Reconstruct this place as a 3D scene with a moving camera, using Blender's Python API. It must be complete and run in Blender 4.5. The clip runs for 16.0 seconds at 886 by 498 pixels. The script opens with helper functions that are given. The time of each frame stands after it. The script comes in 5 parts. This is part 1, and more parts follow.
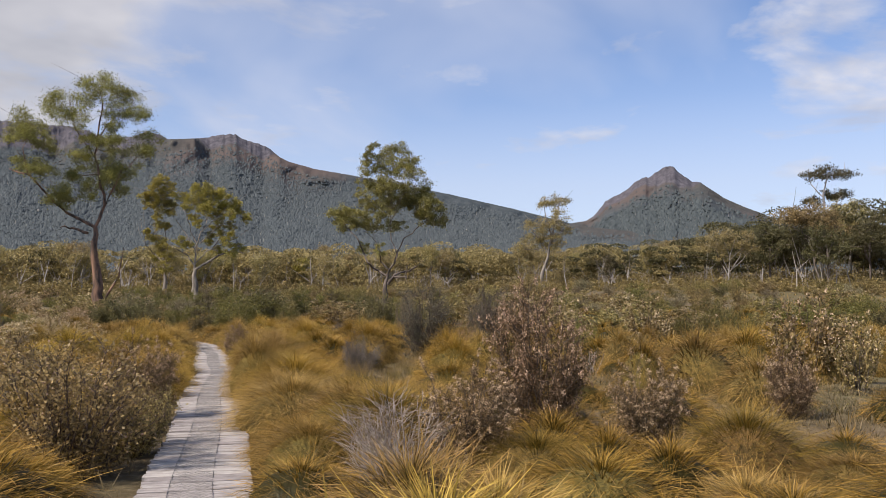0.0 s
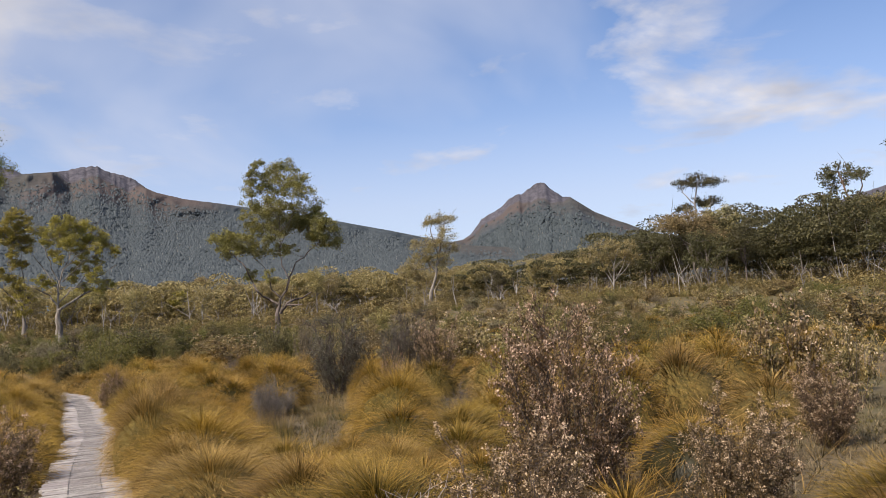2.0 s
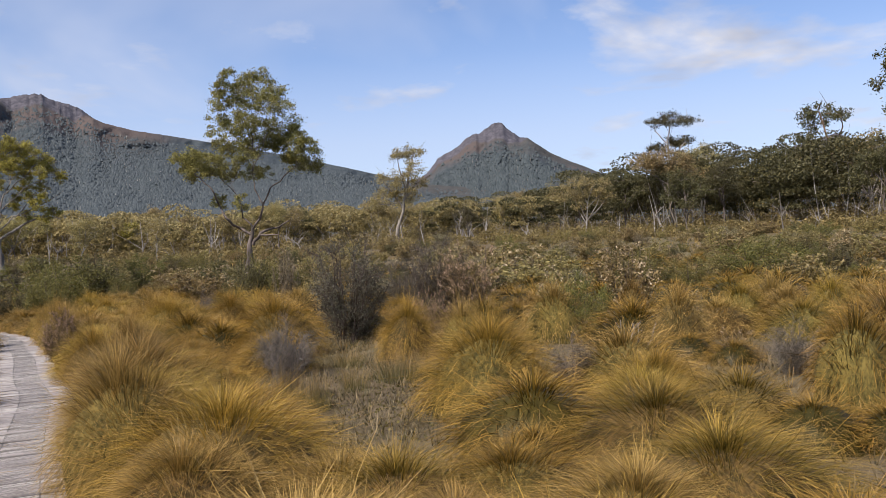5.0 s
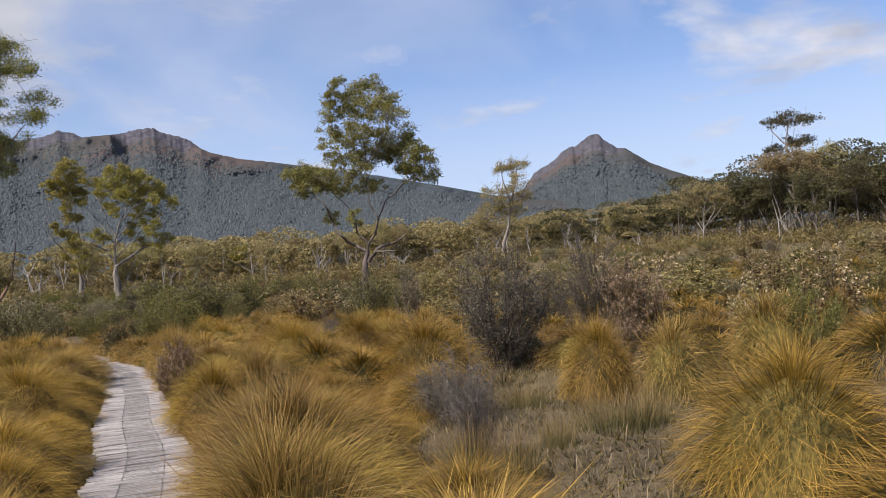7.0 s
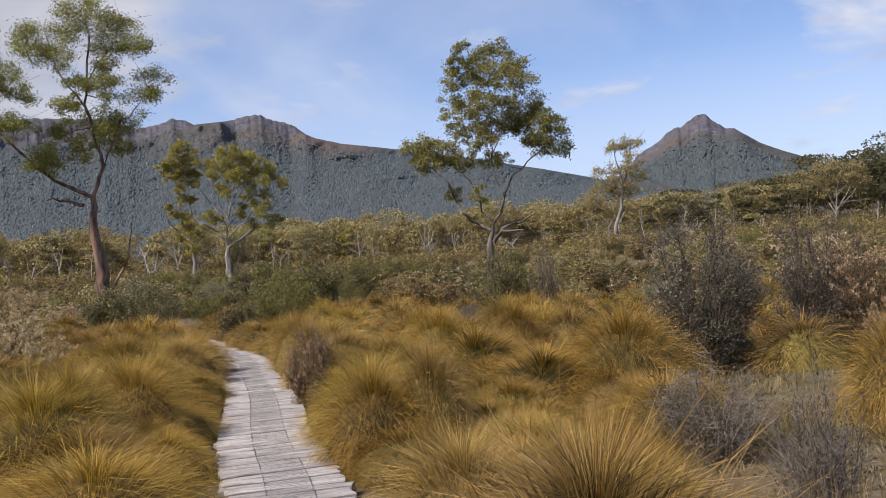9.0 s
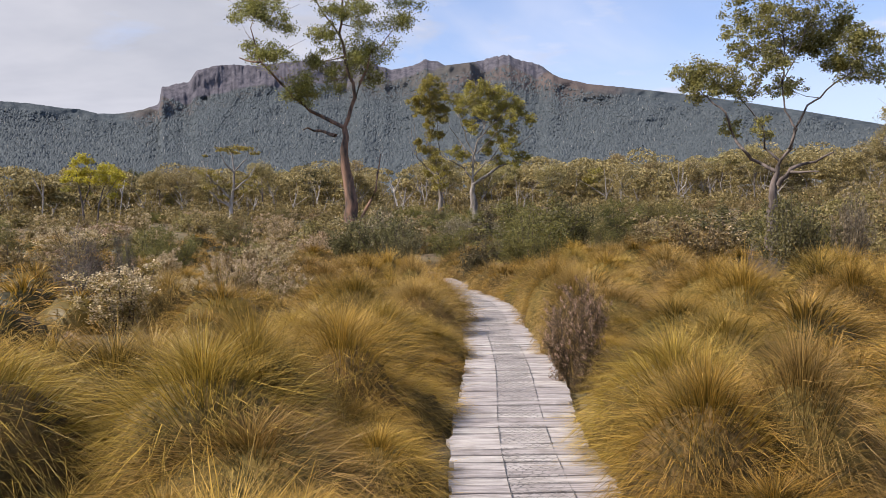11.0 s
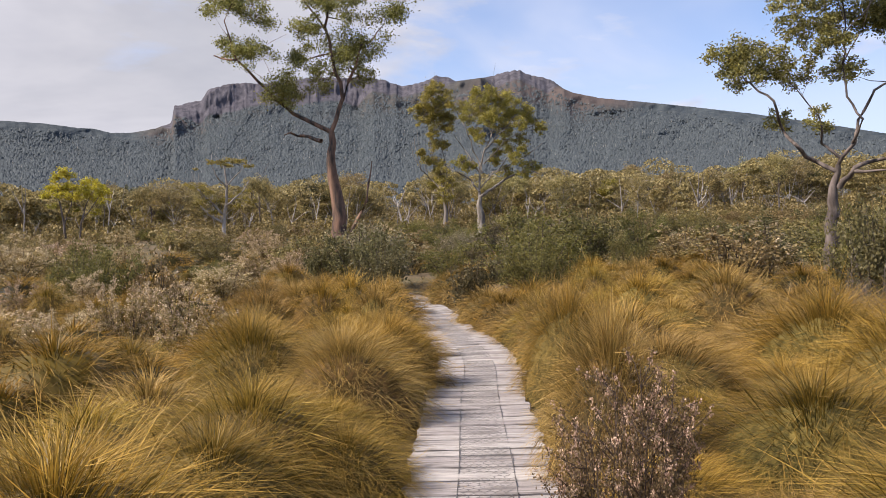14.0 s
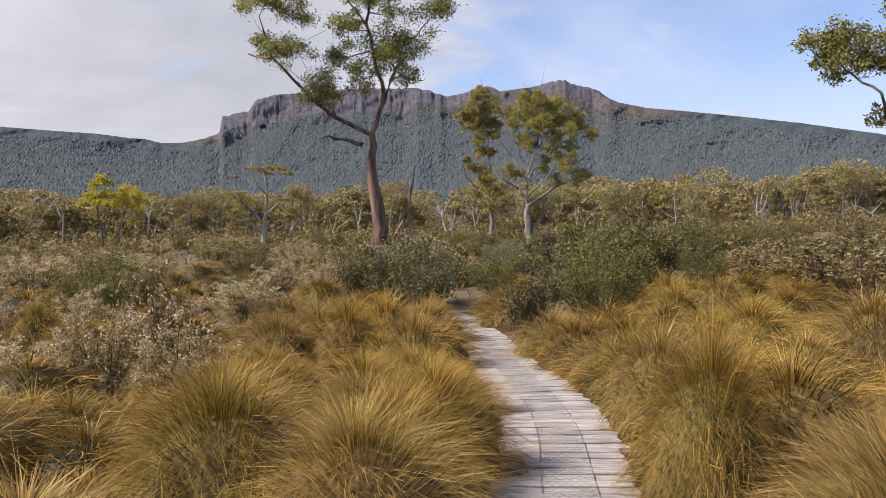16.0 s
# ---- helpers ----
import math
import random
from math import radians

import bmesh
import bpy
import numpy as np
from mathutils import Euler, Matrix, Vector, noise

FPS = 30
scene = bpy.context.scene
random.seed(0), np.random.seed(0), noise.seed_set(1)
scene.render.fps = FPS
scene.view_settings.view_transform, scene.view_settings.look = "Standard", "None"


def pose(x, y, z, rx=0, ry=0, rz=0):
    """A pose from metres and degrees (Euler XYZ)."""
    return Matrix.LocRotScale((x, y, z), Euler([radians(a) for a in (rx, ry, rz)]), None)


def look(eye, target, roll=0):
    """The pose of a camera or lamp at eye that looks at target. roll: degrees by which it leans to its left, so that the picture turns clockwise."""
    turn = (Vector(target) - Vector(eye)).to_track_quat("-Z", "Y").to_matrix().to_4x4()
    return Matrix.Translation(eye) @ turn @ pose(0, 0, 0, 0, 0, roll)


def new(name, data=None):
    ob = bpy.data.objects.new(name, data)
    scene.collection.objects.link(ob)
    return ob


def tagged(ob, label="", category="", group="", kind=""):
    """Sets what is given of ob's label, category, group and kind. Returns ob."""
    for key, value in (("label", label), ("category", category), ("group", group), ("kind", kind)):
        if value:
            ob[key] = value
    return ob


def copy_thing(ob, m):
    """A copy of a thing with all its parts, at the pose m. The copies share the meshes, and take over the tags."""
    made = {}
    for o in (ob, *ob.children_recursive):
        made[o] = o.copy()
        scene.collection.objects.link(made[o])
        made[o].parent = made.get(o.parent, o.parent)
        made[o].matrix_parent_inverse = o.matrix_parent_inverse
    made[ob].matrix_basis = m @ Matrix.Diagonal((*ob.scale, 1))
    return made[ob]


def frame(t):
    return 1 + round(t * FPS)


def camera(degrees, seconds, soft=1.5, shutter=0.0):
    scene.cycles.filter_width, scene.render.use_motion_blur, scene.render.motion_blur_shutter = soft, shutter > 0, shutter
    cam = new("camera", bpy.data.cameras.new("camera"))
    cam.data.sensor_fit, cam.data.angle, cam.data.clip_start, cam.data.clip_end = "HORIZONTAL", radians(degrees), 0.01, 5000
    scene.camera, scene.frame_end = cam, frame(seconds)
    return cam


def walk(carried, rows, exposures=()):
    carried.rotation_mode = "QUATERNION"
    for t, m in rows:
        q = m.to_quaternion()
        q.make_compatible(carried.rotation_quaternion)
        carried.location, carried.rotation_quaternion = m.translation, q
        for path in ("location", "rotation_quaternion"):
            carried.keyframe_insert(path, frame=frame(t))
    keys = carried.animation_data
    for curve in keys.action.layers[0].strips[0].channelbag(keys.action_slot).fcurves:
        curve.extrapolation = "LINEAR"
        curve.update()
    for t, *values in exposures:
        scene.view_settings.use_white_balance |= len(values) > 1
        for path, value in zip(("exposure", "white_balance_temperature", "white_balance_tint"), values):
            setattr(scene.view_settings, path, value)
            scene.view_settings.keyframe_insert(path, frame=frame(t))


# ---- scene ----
cam = camera(56.2, 16.0, soft=0.6)
PATH = [
    (0, (0.187, 0.366, 1.518), (0.162, 2.361, 1.65), 0.0),
    (0.5, (-0.038, 1.06, 1.56), (0.034, 3.054, 1.7), -0.3),
    (1, (-0.293, 1.691, 1.59), (-0.124, 3.679, 1.727), -1.3),
    (1.5, (-0.443, 2.38, 1.624), (-0.187, 4.356, 1.792), -2.9),
    (2, (-0.675, 3.154, 1.605), (-0.409, 5.128, 1.782), -3.6),
    (2.5, (-0.815, 3.931, 1.575), (-0.509, 5.901, 1.725), -3.5),
    (3, (-1.033, 4.651, 1.563), (-0.701, 6.621, 1.665), -3.7),
    (3.2, (-1.157, 4.95, 1.603), (-0.822, 6.92, 1.703), -3.7),
    (5.3, (-1.931, 8.18, 1.5), (-1.561, 10.146, 1.52), -2.7),
    (5.5, (-2.001, 8.473, 1.489), (-1.643, 10.44, 1.508), -3.2),
    (6, (-2.178, 9.174, 1.535), (-1.861, 11.148, 1.58), -3.2),
    (6.5, (-2.327, 9.903, 1.538), (-2.149, 11.893, 1.635), -3.7),
    (7, (-2.556, 10.602, 1.519), (-2.421, 12.596, 1.598), -4.3),
    (7.5, (-2.77, 11.324, 1.539), (-2.673, 13.321, 1.599), -4.8),
    (8, (-3.132, 11.963, 1.508), (-3.22, 13.96, 1.554), -5.0),
    (8.5, (-3.395, 12.61, 1.521), (-3.501, 14.606, 1.578), -4.1),
    (9, (-3.605, 13.305, 1.545), (-3.711, 15.302, 1.602), -3.9),
    (9.5, (-3.917, 14.0, 1.543), (-4.203, 15.98, 1.54), -1.5),
    (10, (-4.126, 14.692, 1.535), (-4.743, 16.594, 1.536), -0.9),
    (10.2, (-4.188, 14.945, 1.53), (-4.896, 16.815, 1.497), -1.3),
    (12.3, (-5.062, 18.174, 1.459), (-5.663, 20.081, 1.393), -0.9),
    (12.5, (-5.126, 18.511, 1.488), (-5.744, 20.413, 1.455), -1.3),
    (13, (-5.319, 19.182, 1.46), (-6.012, 21.058, 1.455), -1.6),
    (13.5, (-5.384, 19.871, 1.455), (-6.081, 21.745, 1.447), -1.6),
    (14, (-5.491, 20.505, 1.451), (-6.192, 22.378, 1.433), -1.7),
    (14.5, (-5.855, 21.078, 1.513), (-6.522, 22.962, 1.415), -1.6),
    (15, (-6.136, 21.725, 1.523), (-6.802, 23.608, 1.413), -1.1),
    (15.5, (-6.421, 22.323, 1.504), (-7.199, 24.166, 1.509), -1.3),
    (16, (-6.603, 22.954, 1.506), (-7.4, 24.788, 1.515), -1.3),
]
SKY_STRENGTH, SUN_STRENGTH = 0.105, 4.2
EXPOSURES = [(0.0, 0.44, 6900, 14.0), (3.0, 0.46, 6950, 14.0), (5.5, 0.44, 6600, 13.5), (6.7, 0.38, 6600, 13.5), (7.5, 0.48, 6600, 13.5), (9.0, 0.46, 6600, 13.5), (9.5, 0.56, 6600, 13.8), (10.0, 0.72, 6600, 14.0), (12.5, 0.66, 6900, 16.0), (13.5, 0.66, 6900, 16.0), (14.2, 0.76, 6900, 16.0), (15.0, 1.0, 6900, 16.0), (15.5, 0.82, 6850, 15.5), (16.0, 0.68, 6800, 15.0)]
CLOUD_VEIL, CLOUD_GREY, CLOUD_WHITE = (4.6, 5.1, 6.2), (3.5, 3.75, 4.4), (5.4, 5.6, 6.1)
walk(cam, [(t, look(eye, target, roll)) for t, eye, target, roll in PATH], EXPOSURES)

# ---------------------------------------------------------------- sky and sun
SUN_AZ, SUN_EL = math.radians(234), math.radians(47)
world = bpy.data.worlds.new("sky")
scene.world = world
world.use_nodes = True
wn, wl = world.node_tree.nodes, world.node_tree.links
wn.clear()


def nd(tree, kind, **vals):
    n = tree.nodes.new(kind)
    for k, v in vals.items():
        n.inputs[int(k[1:]) if k[0] == "i" and k[1:].isdigit() else k].default_value = v
    return n


def op(tree, operation, a, b=None, clamp=False):
    n = tree.nodes.new("ShaderNodeMath")
    n.operation, n.use_clamp = operation, clamp
    for i, v in enumerate((a, b)):
        if v is None:
            continue
        if isinstance(v, (int, float)):
            n.inputs[i].default_value = v
        else:
            tree.links.new(v, n.inputs[i])
    return n.outputs[0]


def ramp(tree, value, stops):
    n = tree.nodes.new("ShaderNodeValToRGB")
    el = n.color_ramp.elements
    while len(el) < len(stops):
        el.new(0.5)
    for e, (p, c) in zip(el, stops):
        e.position = p
        e.color = (c, c, c, 1) if isinstance(c, (int, float)) else (*c, 1)
    tree.links.new(value, n.inputs[0])
    return n.outputs[0]


def mix(tree, fac, a, b, blend="MIX"):
    n = tree.nodes.new("ShaderNodeMix")
    n.data_type, n.blend_type = "RGBA", blend
    for sock, v in ((n.inputs[0], fac), (n.inputs[6], a), (n.inputs[7], b)):
        if isinstance(v, (int, float)):
            sock.default_value = v
        elif isinstance(v, tuple):
            sock.default_value = (*v, 1)
        else:
            tree.links.new(v, sock)
    return n.outputs[2]


def noise_tex(tree, vec, scale, detail=4, rough=0.55, distort=0.0):
    n = nd(tree, "ShaderNodeTexNoise", Scale=scale, Detail=detail, Roughness=rough, Distortion=distort)
    if vec is not None:
        tree.links.new(vec, n.inputs["Vector"])
    return n.outputs[0]


wt = world.node_tree
sky = wn.new("ShaderNodeTexSky")
sky.sky_type, sky.sun_disc = "NISHITA", False
sky.sun_elevation, sky.sun_rotation = SUN_EL, SUN_AZ
sky.altitude, sky.air_density, sky.dust_density, sky.ozone_density = 900, 1.0, 0.6, 2.0
way = wn.new("ShaderNodeTexCoord").outputs["Generated"]
sep = wn.new("ShaderNodeSeparateXYZ")
wl.new(way, sep.inputs[0])
X, Y, Z = sep.outputs
lift = op(wt, "ADD", op(wt, "MAXIMUM", Z, 0.0), 0.16)
flat = wn.new("ShaderNodeCombineXYZ")
wl.new(op(wt, "DIVIDE", X, lift), flat.inputs[0])
wl.new(op(wt, "DIVIDE", Y, lift), flat.inputs[1])
veil = noise_tex(wt, flat.outputs[0], 0.75, 5, 0.5, 0.6)
puffs = noise_tex(wt, flat.outputs[0], 2.1, 6, 0.55, 0.3)


def toward(azimuth, elevation):
    a, e = math.radians(azimuth), math.radians(elevation)
    n = wn.new("ShaderNodeVectorMath")
    n.operation = "DOT_PRODUCT"
    n.inputs[1].default_value = (math.cos(e) * -math.sin(a), math.cos(e) * math.cos(a), math.sin(e))
    wl.new(way, n.inputs[0])
    return n.outputs["Value"]


bank = op(wt, "MULTIPLY", ramp(wt, toward(52, 17), [(0.78, 0.0), (0.96, 1.0)]), 0.25)
cumulus = op(wt, "MULTIPLY", ramp(wt, toward(-28.5, 17.0), [(0.988, 0.0), (0.9995, 1.0)]), 0.36)
veil_mask = ramp(wt, op(wt, "ADD", veil, bank), [(0.42, 0.0), (0.72, 0.85)])
low = ramp(wt, Z, [(0.05, 0.62), (0.14, 0.55), (0.24, 0.16), (0.36, 0.0)])
puff_mask = ramp(wt, op(wt, "ADD", op(wt, "ADD", puffs, op(wt, "MULTIPLY", bank, 1.25)), op(wt, "MULTIPLY", cumulus, 0.45)), [(0.56, 0.0), (0.74, 0.9)])
blue = mix(wt, 1.0, sky.outputs[0], (0.86, 0.98, 1.16), "MULTIPLY")
overcast = op(wt, "MULTIPLY", bank, 3.2, True)
soft_white = mix(wt, op(wt, "MAXIMUM", veil_mask, low), blue, mix(wt, overcast, CLOUD_VEIL, (3.9, 4.2, 4.9)))
cloud_col = mix(wt, ramp(wt, noise_tex(wt, flat.outputs[0], 3.4, 3), [(0.35, 0.0), (0.65, 1.0)]), CLOUD_GREY, CLOUD_WHITE)
final = mix(wt, puff_mask, soft_white, mix(wt, overcast, cloud_col, mix(wt, ramp(wt, veil, [(0.4, 0.0), (0.6, 1.0)]), (2.9, 3.1, 3.5), (4.1, 4.3, 4.8))))
back = wn.new("ShaderNodeBackground")
back.inputs[1].default_value = SKY_STRENGTH
wl.new(final, back.inputs[0])
wl.new(back.outputs[0], wn.new("ShaderNodeOutputWorld").inputs[0])

sun = new("sun", bpy.data.lights.new("sun", "SUN"))
sun.data.energy, sun.data.angle, sun.data.color = SUN_STRENGTH, math.radians(5), (1.0, 0.94, 0.85)
sun_dir = Vector((math.cos(SUN_EL) * math.sin(SUN_AZ), math.cos(SUN_EL) * math.cos(SUN_AZ), math.sin(SUN_EL)))
sun.matrix_world = look(sun_dir * 100, (0, 0, 0))


# ---------------------------------------------------------------- materials
def material(name):
    m = bpy.data.materials.new(name)
    m.use_nodes = True
    m.node_tree.nodes.clear()
    out = m.node_tree.nodes.new("ShaderNodeOutputMaterial")
    return m, m.node_tree, out


def finish(tree, out, color, rough, bump=None, strength=0.3, distance=0.01, thin=0.0, spec=0.3):
    p = nd(tree, "ShaderNodeBsdfPrincipled", Roughness=rough)
    p.inputs["Specular IOR Level"].default_value = spec
    tree.links.new(color, p.inputs["Base Color"])
    if bump is not None:
        b = nd(tree, "ShaderNodeBump", Strength=strength, Distance=distance)
        tree.links.new(bump, b.inputs["Height"])
        tree.links.new(b.outputs[0], p.inputs["Normal"])
    shader = p.outputs[0]
    if thin:
        tr = tree.nodes.new("ShaderNodeBsdfTranslucent")
        tree.links.new(color, tr.inputs[0])
        mx = nd(tree, "ShaderNodeMixShader", i0=thin)
        tree.links.new(shader, mx.inputs[1])
        tree.links.new(tr.outputs[0], mx.inputs[2])
        shader = mx.outputs[0]
    tree.links.new(shader, out.inputs[0])


def vary(tree, color, amount_object=0.35, amount_island=0.5, hue=0.035):
    """Lighter and darker from thing to thing and from piece to piece."""
    ob = tree.nodes.new("ShaderNodeObjectInfo").outputs["Random"]
    isl = tree.nodes.new("ShaderNodeNewGeometry").outputs["Random Per Island"]
    k = op(tree, "ADD", op(tree, "MULTIPLY", op(tree, "SUBTRACT", ob, 0.5), amount_object),
           op(tree, "MULTIPLY", op(tree, "SUBTRACT", isl, 0.5), amount_island))
    n = nd(tree, "ShaderNodeHueSaturation")
    tree.links.new(op(tree, "ADD", k, 1.0), n.inputs["Value"])
    tree.links.new(op(tree, "ADD", 0.5, op(tree, "MULTIPLY", op(tree, "SUBTRACT", ob, 0.5), hue)), n.inputs["Hue"])
    tree.links.new(color, n.inputs["Color"])
    return n.outputs[0]


def grass_material(name, dark_root_c, mid_c, tip_c, thin=0.3):
    m, t, out = material(name)
    uv = t.nodes.new("ShaderNodeUVMap").outputs[0]
    s = t.nodes.new("ShaderNodeSeparateXYZ")
    t.links.new(uv, s.inputs[0])
    isl = t.nodes.new("ShaderNodeNewGeometry").outputs["Random Per Island"]
    ob = t.nodes.new("ShaderNodeObjectInfo").outputs["Random"]
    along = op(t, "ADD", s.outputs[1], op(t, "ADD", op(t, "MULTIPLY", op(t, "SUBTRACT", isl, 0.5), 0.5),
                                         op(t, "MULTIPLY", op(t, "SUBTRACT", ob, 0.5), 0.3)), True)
    # green root to straw tip; root colour also darkened for shade between blades
    c = ramp(t, along, [(0.0, dark_root_c), (0.34, mid_c), (0.9, tip_c)])
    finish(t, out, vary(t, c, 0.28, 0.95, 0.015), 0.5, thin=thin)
    return m


def leaf_material(name, a, b, thin=0.35, rough=0.5, island=0.6):
    m, t, out = material(name)
    isl = t.nodes.new("ShaderNodeNewGeometry").outputs["Random Per Island"]
    pos = t.nodes.new("ShaderNodeTexCoord").outputs["Object"]
    patch = ramp(t, noise_tex(t, pos, 1.3, 3), [(0.35, 0.0), (0.65, 1.0)])
    c = mix(t, op(t, "ADD", op(t, "MULTIPLY", isl, 0.6), op(t, "MULTIPLY", patch, 0.4)), a, b)
    finish(t, out, vary(t, c, 0.3, island), rough, thin=thin)
    return m


def plain_material(name, a, b, scale, rough=0.8, bump=0.4, distance=0.01, detail=6, stretch=(1, 1, 1), object_var=0.2):
    m, t, out = material(name)
    mp = nd(t, "ShaderNodeMapping", Scale=stretch)
    t.links.new(t.nodes.new("ShaderNodeTexCoord").outputs["Object"], mp.inputs[0])
    n = noise_tex(t, mp.outputs[0], scale, detail, 0.6)
    big = noise_tex(t, mp.outputs[0], scale * 0.13, 3)
    c = mix(t, ramp(t, op(t, "ADD", op(t, "MULTIPLY", n, 0.6), op(t, "MULTIPLY", big, 0.4)), [(0.41, 0.0), (0.58, 1.0)]), a, b)
    finish(t, out, vary(t, c, object_var, 0.0), rough, n, bump, distance)
    return m


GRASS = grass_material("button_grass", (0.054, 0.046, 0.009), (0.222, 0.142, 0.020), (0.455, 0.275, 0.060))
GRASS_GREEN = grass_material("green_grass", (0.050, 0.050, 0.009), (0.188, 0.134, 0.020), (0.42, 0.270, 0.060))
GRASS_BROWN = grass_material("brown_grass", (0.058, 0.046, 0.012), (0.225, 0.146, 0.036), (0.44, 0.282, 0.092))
SEDGE = grass_material("sedge", (0.06, 0.075, 0.022), (0.16, 0.138, 0.05), (0.30, 0.20, 0.09))
LITTER = grass_material("dry_litter", (0.085, 0.07, 0.03), (0.185, 0.138, 0.062), (0.31, 0.235, 0.13))
TURF = grass_material("turf", (0.05, 0.047, 0.022), (0.14, 0.116, 0.06), (0.25, 0.205, 0.12))
THATCH = plain_material("thatch", (0.060, 0.046, 0.012), (0.19, 0.125, 0.034), 22, 0.9, 0.8, 0.03)
TWIG = plain_material("twig_bark", (0.06, 0.042, 0.032), (0.14, 0.105, 0.082), 18)
TWIG_PALE = plain_material("bleached_twig", (0.22, 0.18, 0.15), (0.48, 0.41, 0.36), 14)
LEAF_OLIVE = leaf_material("olive_leaf", (0.150, 0.124, 0.048), (0.385, 0.290, 0.122))
LEAF_RUST = leaf_material("rusty_leaf", (0.098, 0.068, 0.032), (0.25, 0.170, 0.084))
LEAF_HEATH = leaf_material("heath_leaf", (0.18, 0.135, 0.052), (0.42, 0.31, 0.13))
LEAF_GREY = leaf_material("grey_leaf", (0.144, 0.126, 0.072), (0.336, 0.276, 0.168))
LEAF_DARK = leaf_material("dark_leaf", (0.072, 0.068, 0.026), (0.186, 0.154, 0.066))
LEAF_GREEN = leaf_material("green_leaf", (0.085, 0.083, 0.024), (0.225, 0.19, 0.055))
LEAF_SLATE = leaf_material("slate_leaf", (0.078, 0.070, 0.048), (0.20, 0.172, 0.122))
TWIG_GREY = plain_material("grey_twig", (0.11, 0.088, 0.074), (0.27, 0.222, 0.19), 14)
BLOSSOM = leaf_material("pale_blossom", (0.32, 0.20, 0.125), (0.60, 0.43, 0.305), 0.15, 0.7)
BLOSSOM_WHITE = leaf_material("white_blossom", (0.38, 0.285, 0.17), (0.64, 0.50, 0.33), 0.15, 0.7)
GUM_LEAF = leaf_material("gum_leaf", (0.135, 0.145, 0.042), (0.42, 0.40, 0.11))
GUM_OLD = leaf_material("old_gum_leaf", (0.105, 0.105, 0.032), (0.33, 0.30, 0.085))
GUM_YELLOW = leaf_material("yellow_gum_leaf", (0.18, 0.168, 0.034), (0.46, 0.395, 0.085))
GUM_BRIGHT = leaf_material("bright_gum_leaf", (0.32, 0.29, 0.03), (0.62, 0.53, 0.065))
GUM_FAR = leaf_material("forest_leaf", (0.18, 0.147, 0.065), (0.44, 0.352, 0.152))
GUM_DARK = leaf_material("dark_gum_leaf", (0.055, 0.054, 0.024), (0.145, 0.125, 0.055))
# crown colour leans blue-grey: the haze of distance is mixed into the leaf
HAZED_MOUNT_LEAF = leaf_material("hazed_forest_leaf", (0.046, 0.059, 0.066), (0.078, 0.092, 0.095), 0.0, 0.9, 0.25)
BARK_GREY = plain_material("grey_bark", (0.065, 0.052, 0.043), (0.20, 0.162, 0.138), 5.0, 0.88, 0.9, 0.03, 6, (1, 1, 0.25))
BARK_ORANGE = plain_material("orange_bark", (0.048, 0.041, 0.036), (0.27, 0.165, 0.105), 4.5, 0.9, 1.0, 0.06, 6, (1, 1, 0.2))
BARK_PALE = plain_material("pale_grey_bark", (0.10, 0.085, 0.072), (0.32, 0.275, 0.235), 3.0, 0.85, 0.5, 0.03, 5, (1, 1, 0.25))
BARK_WHITE = plain_material("white_bark", (0.20, 0.178, 0.155), (0.48, 0.44, 0.39), 1.5, 0.8, 0.4, 0.03, 5, (1, 1, 0.2))
WIRE = plain_material("galvanised_wire", (0.10, 0.095, 0.09), (0.20, 0.19, 0.18), 30, 0.5, 0.1)
BEARER = plain_material("bearer_timber", (0.10, 0.085, 0.07), (0.22, 0.19, 0.17), 6)


def plank_material():
    m, t, out = material("weathered_plank")
    mp = nd(t, "ShaderNodeMapping", Scale=(2.2, 34, 30))
    obj = t.nodes.new("ShaderNodeTexCoord").outputs["Object"]
    ob = t.nodes.new("ShaderNodeObjectInfo").outputs["Random"]
    shift = t.nodes.new("ShaderNodeCombineXYZ")
    t.links.new(op(t, "MULTIPLY", ob, 37.0), shift.inputs[0])
    t.links.new(op(t, "MULTIPLY", ob, 91.0), shift.inputs[1])
    add = t.nodes.new("ShaderNodeVectorMath")
    t.links.new(obj, add.inputs[0])
    t.links.new(shift.outputs[0], add.inputs[1])
    t.links.new(add.outputs[0], mp.inputs[0])
    grain = noise_tex(t, mp.outputs[0], 1.6, 7, 0.62, 0.4)
    stain = noise_tex(t, add.outputs[0], 4.0, 4, 0.6)
    c = mix(t, ramp(t, grain, [(0.34, 0.0), (0.62, 1.0)]), (0.19, 0.170, 0.158), (0.43, 0.392, 0.37))
    c = mix(t, ramp(t, stain, [(0.52, 0.0), (0.72, 0.55)]), c, (0.14, 0.118, 0.098))
    finish(t, out, vary(t, c, 0.4, 0.0), 0.8, grain, 0.5, 0.004)
    return m


def ground_material():
    m, t, out = material("heath_soil")
    pos = t.nodes.new("ShaderNodeNewGeometry").outputs["Position"]
    fine = noise_tex(t, pos, 9.0, 7, 0.65)
    mid = noise_tex(t, pos, 1.1, 5, 0.6)
    wide = noise_tex(t, pos, 0.16, 3)
    c = mix(t, ramp(t, mid, [(0.38, 0.0), (0.62, 1.0)]), (0.085, 0.06, 0.032), (0.15, 0.11, 0.062))
    c = mix(t, ramp(t, wide, [(0.42, 0.0), (0.62, 0.7)]), c, (0.105, 0.092, 0.034))
    c = mix(t, ramp(t, fine, [(0.50, 0.0), (0.72, 0.8)]), c, (0.22, 0.175, 0.11))
    finish(t, out, c, 0.95, fine, 0.9, 0.05)
    return m


